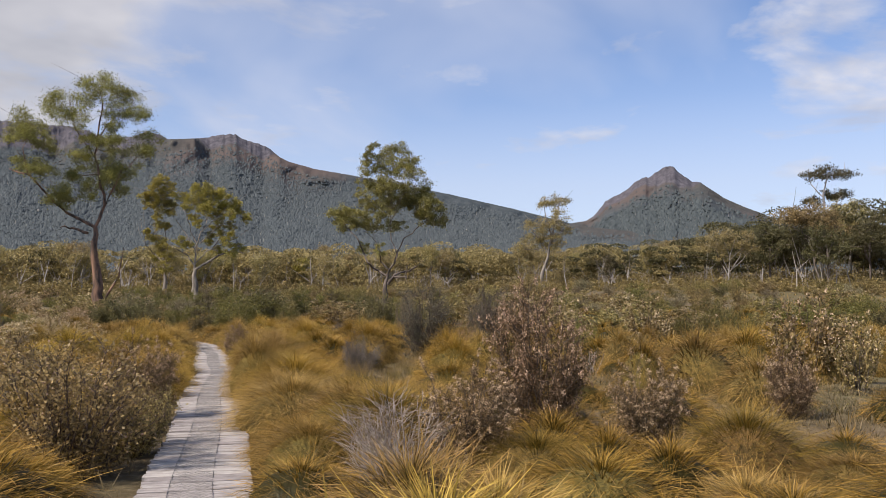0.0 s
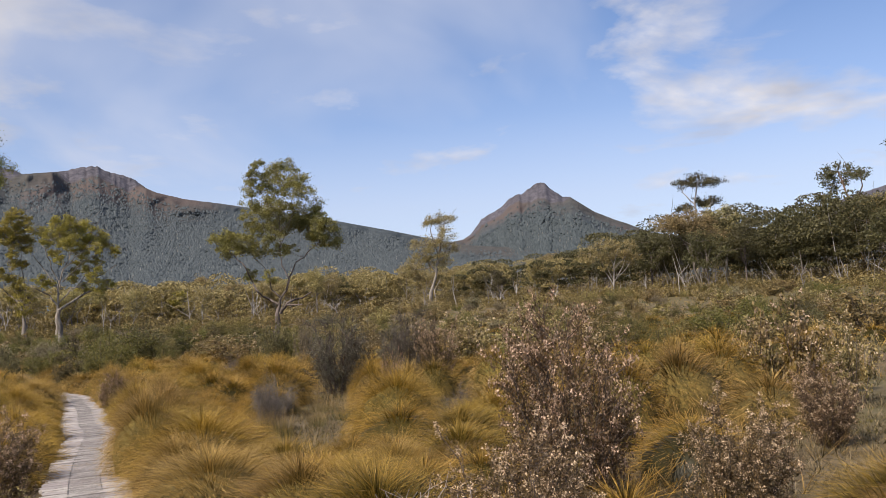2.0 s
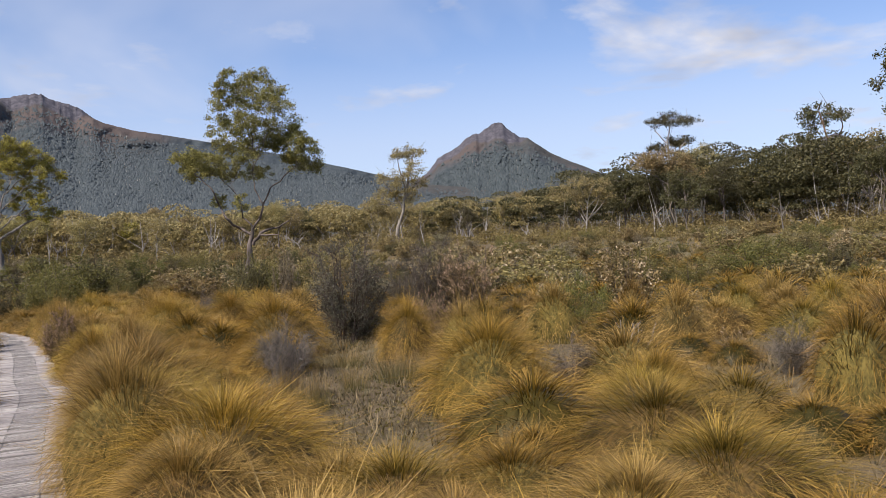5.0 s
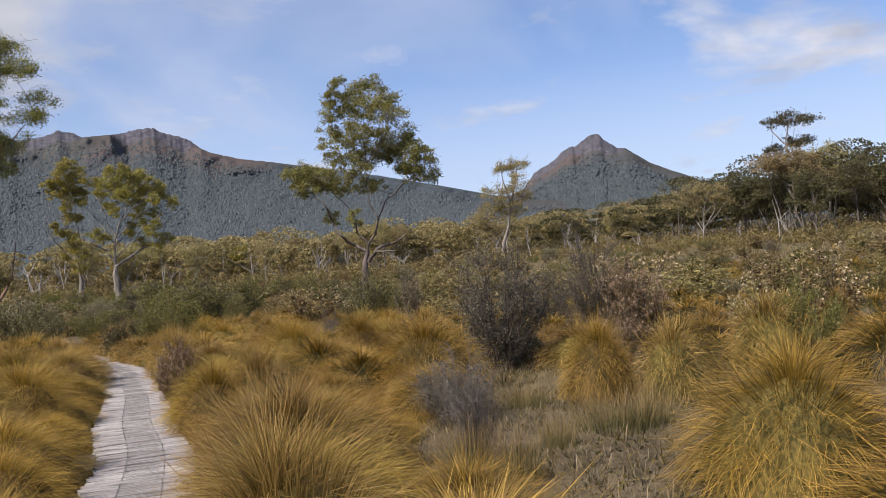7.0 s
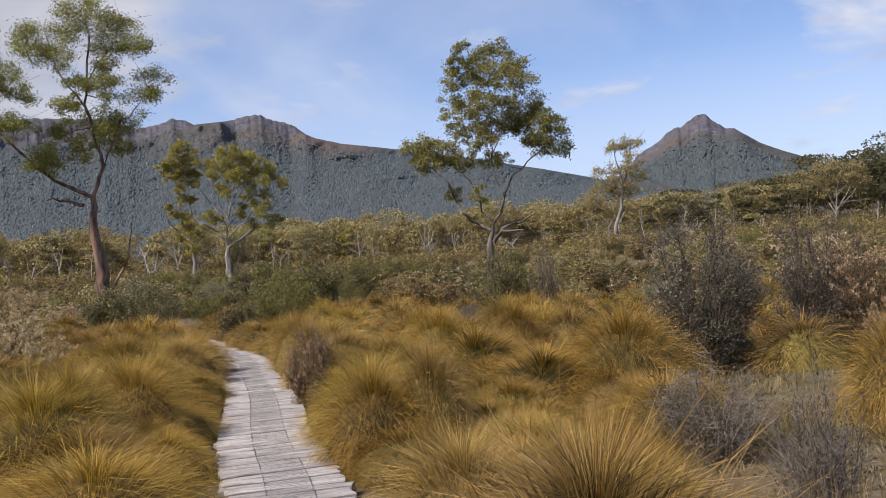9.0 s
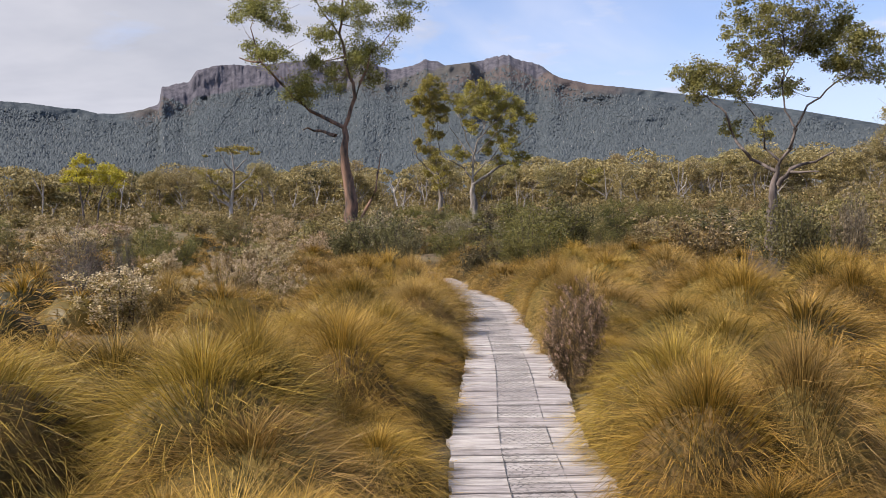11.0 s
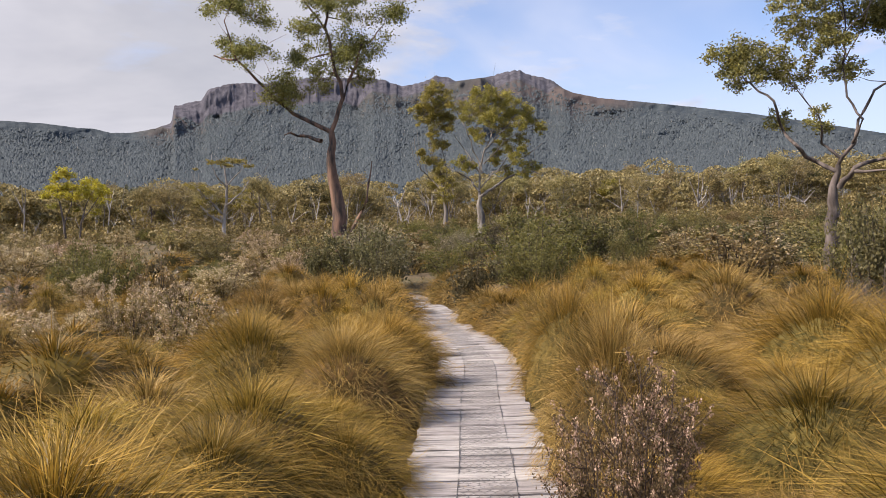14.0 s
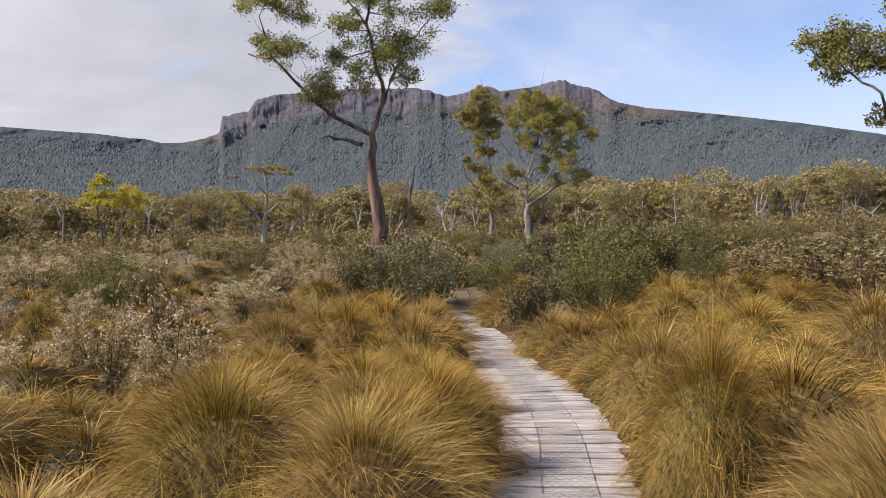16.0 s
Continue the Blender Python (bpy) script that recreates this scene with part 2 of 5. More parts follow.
def mountain_material():
    m, t, out = material("hazed_mountain_slope")
    geo = t.nodes.new("ShaderNodeNewGeometry")
    pos = geo.outputs["Position"]
    uv = t.nodes.new("ShaderNodeUVMap").outputs[0]
    s = t.nodes.new("ShaderNodeSeparateXYZ")
    t.links.new(uv, s.inputs[0])
    trees = noise_tex(t, pos, 0.07, 6, 0.7)
    patch = noise_tex(t, pos, 0.006, 5, 0.6)
    flute = nd(t, "ShaderNodeMapping", Scale=(0.10, 0.10, 0.010))
    t.links.new(pos, flute.inputs[0])
    columns = noise_tex(t, flute.outputs[0], 1.0, 6, 0.65)
    # slope forest tinted blue, so that its colour carries the haze
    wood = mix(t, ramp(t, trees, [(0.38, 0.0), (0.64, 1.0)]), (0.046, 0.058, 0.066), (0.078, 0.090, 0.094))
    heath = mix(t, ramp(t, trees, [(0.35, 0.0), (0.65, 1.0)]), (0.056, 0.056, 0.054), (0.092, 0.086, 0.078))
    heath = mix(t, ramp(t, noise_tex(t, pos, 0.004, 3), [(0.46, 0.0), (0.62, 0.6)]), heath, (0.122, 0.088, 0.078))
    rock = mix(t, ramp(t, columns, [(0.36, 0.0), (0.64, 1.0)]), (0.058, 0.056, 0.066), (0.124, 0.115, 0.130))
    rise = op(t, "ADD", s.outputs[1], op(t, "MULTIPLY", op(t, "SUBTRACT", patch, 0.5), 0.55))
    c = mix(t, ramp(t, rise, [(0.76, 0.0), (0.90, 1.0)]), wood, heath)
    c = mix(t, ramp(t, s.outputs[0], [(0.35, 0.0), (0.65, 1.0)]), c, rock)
    finish(t, out, c, 0.95, mix(t, ramp(t, s.outputs[0], [(0.35, 0.0), (0.65, 1.0)]), trees, columns), 0.5, 6.0, spec=0.1)
    return m


PLANK, SOIL, MOUNTAIN = plank_material(), ground_material(), mountain_material()


# ---------------------------------------------------------------- mesh helpers
def mesh_of(name, V, F, uv=None, smooth=False):
    """A mesh from vertices (n, 3) and faces, an array (n, 3) or (n, 4) or a list of such arrays; uv by vertex."""
    groups = [np.asarray(f, np.int32) for f in (F if isinstance(F, list) else [F]) if len(f)]
    me = bpy.data.meshes.new(name)
    V = np.asarray(V, np.float32)
    me.vertices.add(len(V))
    me.vertices.foreach_set("co", V.ravel())
    corner = np.concatenate([g.ravel() for g in groups])
    sizes = np.concatenate([np.full(len(g), g.shape[1], np.int32) for g in groups])
    me.loops.add(len(corner))
    me.loops.foreach_set("vertex_index", corner)
    me.polygons.add(len(sizes))
    me.polygons.foreach_set("loop_start", np.concatenate([[0], np.cumsum(sizes)[:-1]]).astype(np.int32))
    if uv is not None:
        me.uv_layers.new(name="UVMap").data.foreach_set("uv", np.asarray(uv, np.float32)[corner].ravel())
    if smooth:
        me.polygons.foreach_set("use_smooth", np.ones(len(sizes), bool))
    me.update(calc_edges=True)
    return me


def part(name, me, mat, parent=None, label=""):
    ob = new(name, me)
    if not me.materials:
        me.materials.append(mat)
    ob.parent = parent
    return tagged(ob, label) if label else ob


class Soup:
    """Collects vertices and faces of many small shapes."""

    def __init__(self):
        self.v, self.f, self.uv, self.n = [], [], [], 0

    def add(self, V, F, uv=None):
        V = np.asarray(V, float)
        self.v.append(V)
        self.f.append(np.asarray(F, int) + self.n)
        self.uv.append(np.zeros((len(V), 2)) if uv is None else uv)
        self.n += len(V)
        return self

    def mesh(self, name, smooth=False):
        by = {}
        for f in self.f:
            by.setdefault(f.shape[1], []).append(f)
        return mesh_of(name, np.concatenate(self.v), [np.concatenate(g) for g in by.values()], np.concatenate(self.uv), smooth)


def tube(points, radii, sides=5):
    P, R = np.asarray(points, float), np.asarray(radii, float)
    d = np.gradient(P, axis=0)
    d /= np.linalg.norm(d, axis=1, keepdims=True) + 1e-9
    ref = np.where(np.abs(d[:, 2:3]) > 0.9, [[1.0, 0, 0]], [[0, 0, 1.0]])
    a = np.cross(d, ref)
    a /= np.linalg.norm(a, axis=1, keepdims=True) + 1e-9
    b = np.cross(d, a)
    ang = np.arange(sides) * 2 * np.pi / sides
    V = P[:, None] + R[:, None, None] * (np.cos(ang)[None, :, None] * a[:, None] + np.sin(ang)[None, :, None] * b[:, None])
    i, j = np.meshgrid(np.arange(len(P) - 1), np.arange(sides), indexing="ij")
    k = (j + 1) % sides
    F = np.stack([i * sides + j, i * sides + k, (i + 1) * sides + k, (i + 1) * sides + j], -1).reshape(-1, 4)
    return V.reshape(-1, 3), F


def leaves(rng, centres, length, width, hang=0.0, axis=None):
    """A diamond-shaped leaf at each centre. hang: how far leaves droop."""
    n = len(centres)
    d = rng.normal(size=(n, 3)) if axis is None else axis + 0.6 * rng.normal(size=(n, 3))
    d[:, 2] = d[:, 2] * (1 - hang) - hang * 1.2
    d /= np.linalg.norm(d, axis=1, keepdims=True) + 1e-9
    s = np.cross(d, rng.normal(size=(n, 3)))
    s /= np.linalg.norm(s, axis=1, keepdims=True) + 1e-9
    L = (length * rng.uniform(0.7, 1.3, n))[:, None]
    W = (width * rng.uniform(0.7, 1.3, n))[:, None]
    V = np.stack([centres - d * L / 2, centres + s * W / 2, centres + d * L / 2, centres - s * W / 2], 1).reshape(-1, 3)
    return V, np.arange(4 * n).reshape(-1, 4)


def blades(rng, n, width, segs, spread=0.42, stiff=0.0):
    """Arching blades of a tussock of radius and height 1."""
    phi = rng.uniform(0, 2 * np.pi, n)
    u = np.sqrt(rng.uniform(0, 1, n))
    rho = spread * u
    el = np.radians(np.clip(87 - 58 * u ** 1.4 * (1 - stiff) + rng.normal(0, 9, n), 8, 90))
    bend = np.radians(rng.uniform(15, 105, n)) * (1 - 0.8 * stiff)
    L = rng.uniform(0.72, 1.18, n)
    t = np.linspace(0, 1, segs + 1)[None]
    lean = phi + rng.normal(0, 0.45, n)
    tilt = el[:, None] - bend[:, None] * (t[:, 1:] - 0.5 / segs) ** 1.2
    step = L[:, None] / segs
    zero = np.zeros((n, 1))
    out = np.concatenate([zero, np.cumsum(np.cos(tilt) * step, 1)], 1)
    up = np.maximum(np.concatenate([zero, np.cumsum(np.sin(tilt) * step, 1)], 1), 0.015)
    x = rho[:, None] * np.cos(phi)[:, None] + out * np.cos(lean)[:, None]
    y = rho[:, None] * np.sin(phi)[:, None] + out * np.sin(lean)[:, None]
    P = np.stack([x, y, up], -1)
    side = np.stack([-np.sin(lean + rng.normal(0, 0.7, n)), np.cos(lean), rng.normal(0, 0.35, n)], -1)
    side /= np.linalg.norm(side, axis=1, keepdims=True)
    w = width * rng.uniform(0.7, 1.3, n)[:, None] * (1 - 0.85 * t ** 1.5)
    A, B = P - side[:, None] * w[..., None] / 2, P + side[:, None] * w[..., None] / 2
    V = np.stack([A, B], 2).reshape(n, -1, 3)
    per = 2 * (segs + 1)
    quad = np.array([[2 * i, 2 * i + 1, 2 * i + 3, 2 * i + 2] for i in range(segs)])
    F = (np.arange(n)[:, None, None] * per + quad[None]).reshape(-1, 4)
    uv = np.zeros((n, per, 2))
    uv[..., 1] = np.repeat(t[0], 2)[None]
    return V.reshape(-1, 3), F, uv.reshape(-1, 2)


def mop(rng, n, width, segs):
    """The dense rounded head of a tussock of radius and height 1: fine pointed blades arch out of a mound and droop over its sides."""
    phi = rng.uniform(0, 2 * np.pi, n)
    tip = np.arccos(rng.uniform(-0.10, 1.0, n))
    stray = rng.uniform(0, 1, n)
    reach = 1.0 + rng.normal(0, 0.055, n) + np.where(stray < 0.05, rng.uniform(0.08, 0.3, n), 0.0) - np.where(stray > 0.7, rng.uniform(0.0, 0.2, n), 0.0)
    sweep = np.where(stray < 0.05, 0.12, 0.34) * rng.uniform(0.5, 1.5, n)
    root = np.maximum(tip - sweep, 0.02)
    t = np.linspace(0, 1, segs + 1)[None]
    theta = root[:, None] + (tip - root)[:, None] * t ** 1.4
    r = 0.56 + (reach - 0.56)[:, None] * t ** 0.85
    around = phi[:, None] + (rng.normal(0, 0.20, n) + 0.10 * np.sin(6 * phi + 4 * tip))[:, None] * t
    P = np.stack([r * np.sin(theta) * np.cos(around), r * np.sin(theta) * np.sin(around), np.maximum(r * np.cos(theta), 0.01)], -1)
    turn = phi + rng.normal(0, 0.7, n)
    side = np.stack([-np.sin(turn), np.cos(turn), rng.normal(0, 0.4, n)], -1)
    side /= np.linalg.norm(side, axis=1, keepdims=True)
    w = width * rng.uniform(0.65, 1.3, n)[:, None] * (1 - 0.5 * t[:, :-1])
    half = side[:, None] * w[..., None] / 2
    V = np.concatenate([np.stack([P[:, :-1] - half, P[:, :-1] + half], 2).reshape(n, -1, 3), P[:, -1:]], 1)
    per = 2 * segs + 1
    at = np.arange(n)[:, None, None] * per
    quads = np.array([[2 * i, 2 * i + 1, 2 * i + 3, 2 * i + 2] for i in range(segs - 1)])
    end = np.array([[2 * segs - 2, 2 * segs - 1, 2 * segs]])
    uv = np.zeros((n, per, 2))
    uv[..., 1] = np.append(np.repeat(t[0, :-1], 2), 1.0)[None]
    return V.reshape(-1, 3), [(at + quads[None]).reshape(-1, 4), (at + end[None]).reshape(-1, 3)], uv.reshape(-1, 2)


def dome(rng, radius, height, rings=5, sides=12, rough=0.15):
    V, F = [], []
    for i in range(rings):
        a = i / (rings - 1) * math.pi / 2
        for j in range(sides):
            b = 2 * math.pi * j / sides
            k = 1 + rough * rng.normal()
            V.append((radius * math.cos(a) * math.cos(b) * k, radius * math.cos(a) * math.sin(b) * k, height * math.sin(a) * (1 + 0.4 * rough * rng.normal()) - 0.06 * (i == 0)))
    for i in range(rings - 1):
        for j in range(sides):
            k = (j + 1) % sides
            F.append((i * sides + j, i * sides + k, (i + 1) * sides + k, (i + 1) * sides + j))
    return np.array(V), np.array(F)


def lerp_path(y):
    """The middle line of the boardwalk: x at y."""
    return float(np.interp(y, LINE_Y, LINE_X))


LINE_Y = [-12, 0, 7.3, 11.3, 14.3, 16.3, 19.4, 21.4, 23.1, 24.9, 28.2, 29.9, 31.7, 36.5, 40.5, 44.5, 49]
LINE_X = [3.6, 0.25, -2.0, -3.02, -3.9, -4.4, -5.14, -5.88, -6.37, -6.9, -8.05, -8.55, -9.4, -11.8, -13.9, -16.6, -20.4]


def rise(x, y):
    """Height of the moor: level by the boardwalk, climbing gently to the woods."""
    a = np.maximum(np.hypot(np.asarray(x) + 5, np.asarray(y) - 12) - 26, 0)
    return 0.05 * a * a / (a + 14) * np.where(a > 260, 260 / np.maximum(a, 1), 1) - 0.10


# ---------------------------------------------------------------- ground and mountains
def build_ground():
    rad = np.concatenate([[0], np.geomspace(0.6, 4200, 150)])
    ang = np.linspace(0, 2 * np.pi, 241)[:-1]
    R, A = np.meshgrid(rad, ang, indexing="ij")
    x, y = -5 + R * np.cos(A), 18 + R * np.sin(A)
    off = np.abs(x - np.interp(y, LINE_Y, LINE_X))
    lumps = np.array([noise.fractal(Vector((a * 0.45, b * 0.45, 3.0)), 0.8, 2.0, 4) for a, b in zip(x.ravel(), y.ravel())]).reshape(x.shape)
    z = rise(x, y) + np.clip(lumps, -0.6, 1) * np.clip((off - 0.6) / 2, 0, 1) * 0.10
    n, m = x.shape
    i, j = np.meshgrid(np.arange(n - 1), np.arange(m), indexing="ij")
    k = (j + 1) % m
    F = np.stack([i * m + j, (i + 1) * m + j, (i + 1) * m + k, i * m + k], -1).reshape(-1, 4)
    ob = part("ground", mesh_of("ground", np.stack([x, y, z], -1).reshape(-1, 3), F, None, True), SOIL)
    tagged(ob, "brown peaty moor soil with dry litter between tussocks", "ground", kind="structure")


ORIGIN = (-2.0, 8.0)
MASSIF_AZ = [66, 56, 51.4, 46.9, 45.7, 43.8, 42.9, 41.9, 40.6, 39.2, 38.2, 38.0, 37.5, 36.3, 35.8, 34.8, 33.5, 32.4, 28.8, 26.4, 25.2, 24.1, 23.1, 22.4, 21.1, 20.7,
             19.8, 19.2, 17.1, 16.0, 14.9, 14.55, 13.4, 12.6, 12.0, 11.4, 9.5, 7.3, 4.1, 0.2, -4.1, -7.4, -9, -15, -26]
MASSIF_EL = [7.4, 8.1, 8.2, 8.02, 7.98, 7.76, 7.74, 7.5, 7.53, 7.82, 8.23, 9.26, 9.41, 9.66, 10.38, 10.69, 10.84, 10.79, 11.2, 11.15, 11.2, 10.97, 10.6, 10.62, 10.95, 11.2,
             11.07, 10.8, 11.0, 11.25, 11.4, 11.1, 10.82, 10.5, 10.0, 9.7, 9.22, 8.9, 8.35, 7.6, 6.6, 5.75, 5.3, 4.6, 4.2]
PEAK_AZ = [-6.5, -8.1, -9.2, -9.7, -10.3, -10.5, -11.3, -12.05, -12.55, -13.0, -13.55, -14.0, -14.45, -14.8, -15.15, -15.5, -15.8, -16.25, -16.75, -17.4, -18.3, -19.4, -20.5, -21.4, -22.1, -23.5, -27]
PEAK_EL = [5.0, 5.5, 5.66, 5.97, 6.64, 6.98, 7.35, 7.77, 8.24, 8.47, 8.5, 8.9, 9.14, 9.19, 9.01, 8.67, 8.38, 8.11, 8.03, 7.55, 6.9, 6.34, 5.87, 5.41, 5.15, 4.81, 4.2]
FAR_AZ, FAR_EL = [-24, -32, -34, -36.3, -38, -44, -54], [3.6, 5.2, 6.2, 6.7, 5.7, 4.8, 4.0]


def ridge(az, el, near, far, cliff, seed):
    """A mountain: its skyline by direction, forested foot slopes and a broken cliff under the crest. Returns grids of place and rockiness."""
    a = np.linspace(az[0], az[-1], int(abs(az[0] - az[-1]) / 0.085))
    order = np.argsort(az)
    crest = np.interp(a, np.asarray(az)[order], np.asarray(el)[order])
    jag = np.array([noise.fractal(Vector((v * 2.3, seed, 0)), 0.7, 2.0, 5) for v in a])
    rugged = np.array([cliff(v) for v in a])
    top = crest + (0.02 + 0.55 * np.minimum(rugged, 0.15)) * jag
    steep = np.array([cliff(v) for v in a]) * np.clip(0.8 + 0.35 * np.array([noise.noise(Vector((v * 0.3, seed + 5, 0))) for v in a]), 0, 1.3)
    rows = 64
    t = np.linspace(0, 1, rows)[:, None]
    foot = 1.2
    el_grid = foot + (top - foot)[None] * t
    edge = 1 - steep[None]
    bend = t / np.maximum(edge, 0.05)
    reach = np.where(bend < 1, 0.94 * np.minimum(bend, 1) ** 0.62, 0.94 + 0.06 * (bend - 1) / np.maximum(1 / edge - 1, 1e-6))
    base_r = near + (far - near) * reach
    gully = np.array([[noise.fractal(Vector((v * 0.30 + q * 1.6, q * 4.5, seed + 9)), 0.9, 2.0, 5) for v in a] for q in t[:, 0]])
    r = base_r * (1 + 0.026 * gully * (1 - 0.6 * (t > edge)))
    flute = np.array([[abs(noise.fractal(Vector((v * 6.5, seed + 2, q * 3.0)), 0.6, 2.0, 5)) * 2 - 0.6 for v in a] for q in t[:, 0]])
    rocky = np.clip((t - edge) / 0.05 + 0.3 * gully, 0, 1) * (steep[None] > 0.02)
    r = r - rocky * 5 * flute
    z = r * np.tan(np.radians(el_grid)) + 1.5
    z[-1] += 0
    rad = np.radians(a)[None]
    x, y = ORIGIN[0] - r * np.sin(rad), ORIGIN[1] + r * np.cos(rad)
    back_r = r[-1] + 420
    x = np.vstack([x, ORIGIN[0] - back_r * np.sin(rad[0])])
    y = np.vstack([y, ORIGIN[1] + back_r * np.cos(rad[0])])
    z = np.vstack([z, z[-1] * 0.55])
    rocky = np.vstack([rocky, rocky[-1]])
    return x, y, z, rocky, np.vstack([t * np.ones_like(rad), np.ones_like(rad)])


def build_mountain(name, label, grid):
    x, y, z, rocky, t = grid
    n, m = x.shape
    i, j = np.meshgrid(np.arange(n - 1), np.arange(m - 1), indexing="ij")
    F = np.stack([i * m + j, i * m + j + 1, (i + 1) * m + j + 1, (i + 1) * m + j], -1).reshape(-1, 4)
    az = np.degrees(np.arctan2(ORIGIN[0] - x, y - ORIGIN[1]))
    bare = np.interp(az, [-30, -18, -9, -7, 3, 11, 38, 42], [1.0, 1.0, 1.0, 0.62, 0.62, 1.04, 1.04, 0.7])
    uv = np.stack([rocky, t * bare], -1).reshape(-1, 2)
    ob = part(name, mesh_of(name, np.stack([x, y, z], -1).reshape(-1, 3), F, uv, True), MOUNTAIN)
    tagged(ob, label, "mountain", kind="structure")


def smooth_between(v, a, b, soft):
    return max(0.0, min(1.0, (v - a) / soft)) * max(0.0, min(1.0, (b - v) / soft))


build_ground()
massif = ridge(MASSIF_AZ, MASSIF_EL, 420, 1700, lambda v: 0.24 * smooth_between(v, 23.5, 39.2, 2.5) + 0.12 * smooth_between(v, 19.0, 25.0, 1.0) + 0.15 * smooth_between(v, 12.0, 17.5, 1.0), 1.0)
peak = ridge(PEAK_AZ, PEAK_EL, 700, 2100, lambda v: 0.10 * smooth_between(v, -17.2, -9.0, 1.0) + 0.09 * smooth_between(v, -16.2, -13.2, 0.8), 21.0)
far_hill = ridge(FAR_AZ, FAR_EL, 900, 2600, lambda v: 0.12 * smooth_between(v, -38, -33, 1.0), 41.0)
build_mountain("mountain_west", "long dark mountain with columnar cliffs above forest slopes", massif)
build_mountain("mountain_peak", "cone-shaped mountain with a rounded rocky summit", peak)
build_mountain("mountain_far", "distant mountain behind the trees, haze put into its blue-grey colour", far_hill)


def crown_ball(rng):
    """A ragged low crown, radius 1."""
    V = [(rng.normal(0, 0.25), rng.normal(0, 0.25), rng.uniform(0.7, 1.2))]
    for j in range(5):
        b = 2 * math.pi * (j + rng.uniform(-0.3, 0.3)) / 5
        k = rng.uniform(0.6, 1.25)
        V.append((k * math.cos(b), k * math.sin(b), rng.uniform(-0.9, -0.3)))
    return np.array(V), np.array([(1 + j, 1 + (j + 1) % 5, 0) for j in range(5)])


def mountain_woods(name, label, grid, count, size, seed, line):
    """Far woods: lumpy crowns and pale dead stems over the slopes below the rock line."""
    rng = np.random.default_rng(seed)
    x, y, z, rocky, t = grid
    n, m = x.shape
    kinds = [crown_ball(rng) for _ in range(6)]
    V, F, base = [], [], 0
    stem = Soup()
    lattice = [noise.noise(Vector((float(x[0, j]) * 0.004, 7.0, seed))) for j in range(m)]
    for _ in range(count):
        i, j = int(rng.uniform(0, 1) ** 0.85 * (n - 3)), int(rng.integers(0, m - 1))
        if t[i, j] > line + 0.25 * lattice[j] + 0.1 * rng.normal() or rocky[i, j] > 0.2 or t[i, j] > 0.93:
            continue
        a, b = rng.uniform(0, 1, 2)
        p = np.array([g[i, j] * (1 - a) * (1 - b) + g[i + 1, j] * a * (1 - b) + g[i, j + 1] * (1 - a) * b + g[i + 1, j + 1] * a * b for g in (x, y, z)])
        s = size * rng.uniform(0.5, 1.3) * (0.55 + 0.45 * math.hypot(p[0], p[1]) / 1400)
        if rng.uniform() < 0.03:
            w = s * 0.07
            stem.add(*tube([p, p + (rng.normal() * 0.1 * s, 0, s * 1.2), p + (rng.normal() * 0.2 * s, 0, s * 2.3)], [w, w * 0.7, w * 0.2], 3))
            continue
        v, f = kinds[rng.integers(0, 6)]
        c, si = math.cos(q := rng.uniform(0, 6.28)), math.sin(q)
        v = v @ np.array([[c, si, 0], [-si, c, 0], [0, 0, 1]]) * (s, s, s * rng.uniform(0.7, 1.2)) + p + (0, 0, s * 0.5)
        V.append(v)
        F.append(f + base)
        base += len(v)
    ob = part(name, mesh_of(name, np.concatenate(V), np.concatenate(F), None, True), HAZED_MOUNT_LEAF)
    tagged(ob, label, "forest", kind="stuff")
    ob = part("dead_stems", stem.mesh("dead_stems"), BARK_WHITE)
    tagged(ob, "pale dead tree stems standing in the mountain forest", "dead trees", kind="stuff")


mountain_woods("mountain_forest", "dark green forest covering the mountain slopes, tinted blue for haze", massif, 125000, 2.4, 5, 0.82)
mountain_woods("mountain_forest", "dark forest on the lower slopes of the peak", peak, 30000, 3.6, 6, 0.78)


# ---------------------------------------------------------------- trees
def leaf_clump(rng, soup, centre, radius, count, leaf, flat=0.75, hang=0.5):
    """One bough's foliage: smaller tufts round a centre, with gaps between them."""
    k = 13
    tufts = rng.normal(size=(k, 3))
    tufts /= np.linalg.norm(tufts, axis=1, keepdims=True)
    tufts *= radius * rng.uniform(0.45, 1.3, (k, 1)) * (1, 1, flat)
    pick = rng.integers(0, k, count)
    spread = rng.normal(size=(count, 3)) * radius * 0.22 * (1, 1, 0.75) + (0, 0, 0.05 * radius)
    soup.add(*leaves(rng, np.asarray(centre) + tufts[pick] + spread, leaf, leaf * 0.42, hang))
    return np.asarray(centre) + tufts


def limb_points(rng, limb, wobble, depth):
    P = np.array([(u, depth * math.sin(3 * i + u), h) for i, (u, h) in enumerate(limb)], float)
    t = np.linspace(0, len(P) - 1, (len(P) - 1) * 3 + 1)
    Q = np.stack([np.interp(t, np.arange(len(P)), P[:, c]) for c in range(3)], -1)
    Q[1:-1] += rng.normal(0, wobble, (len(Q) - 2, 3))
    return Q


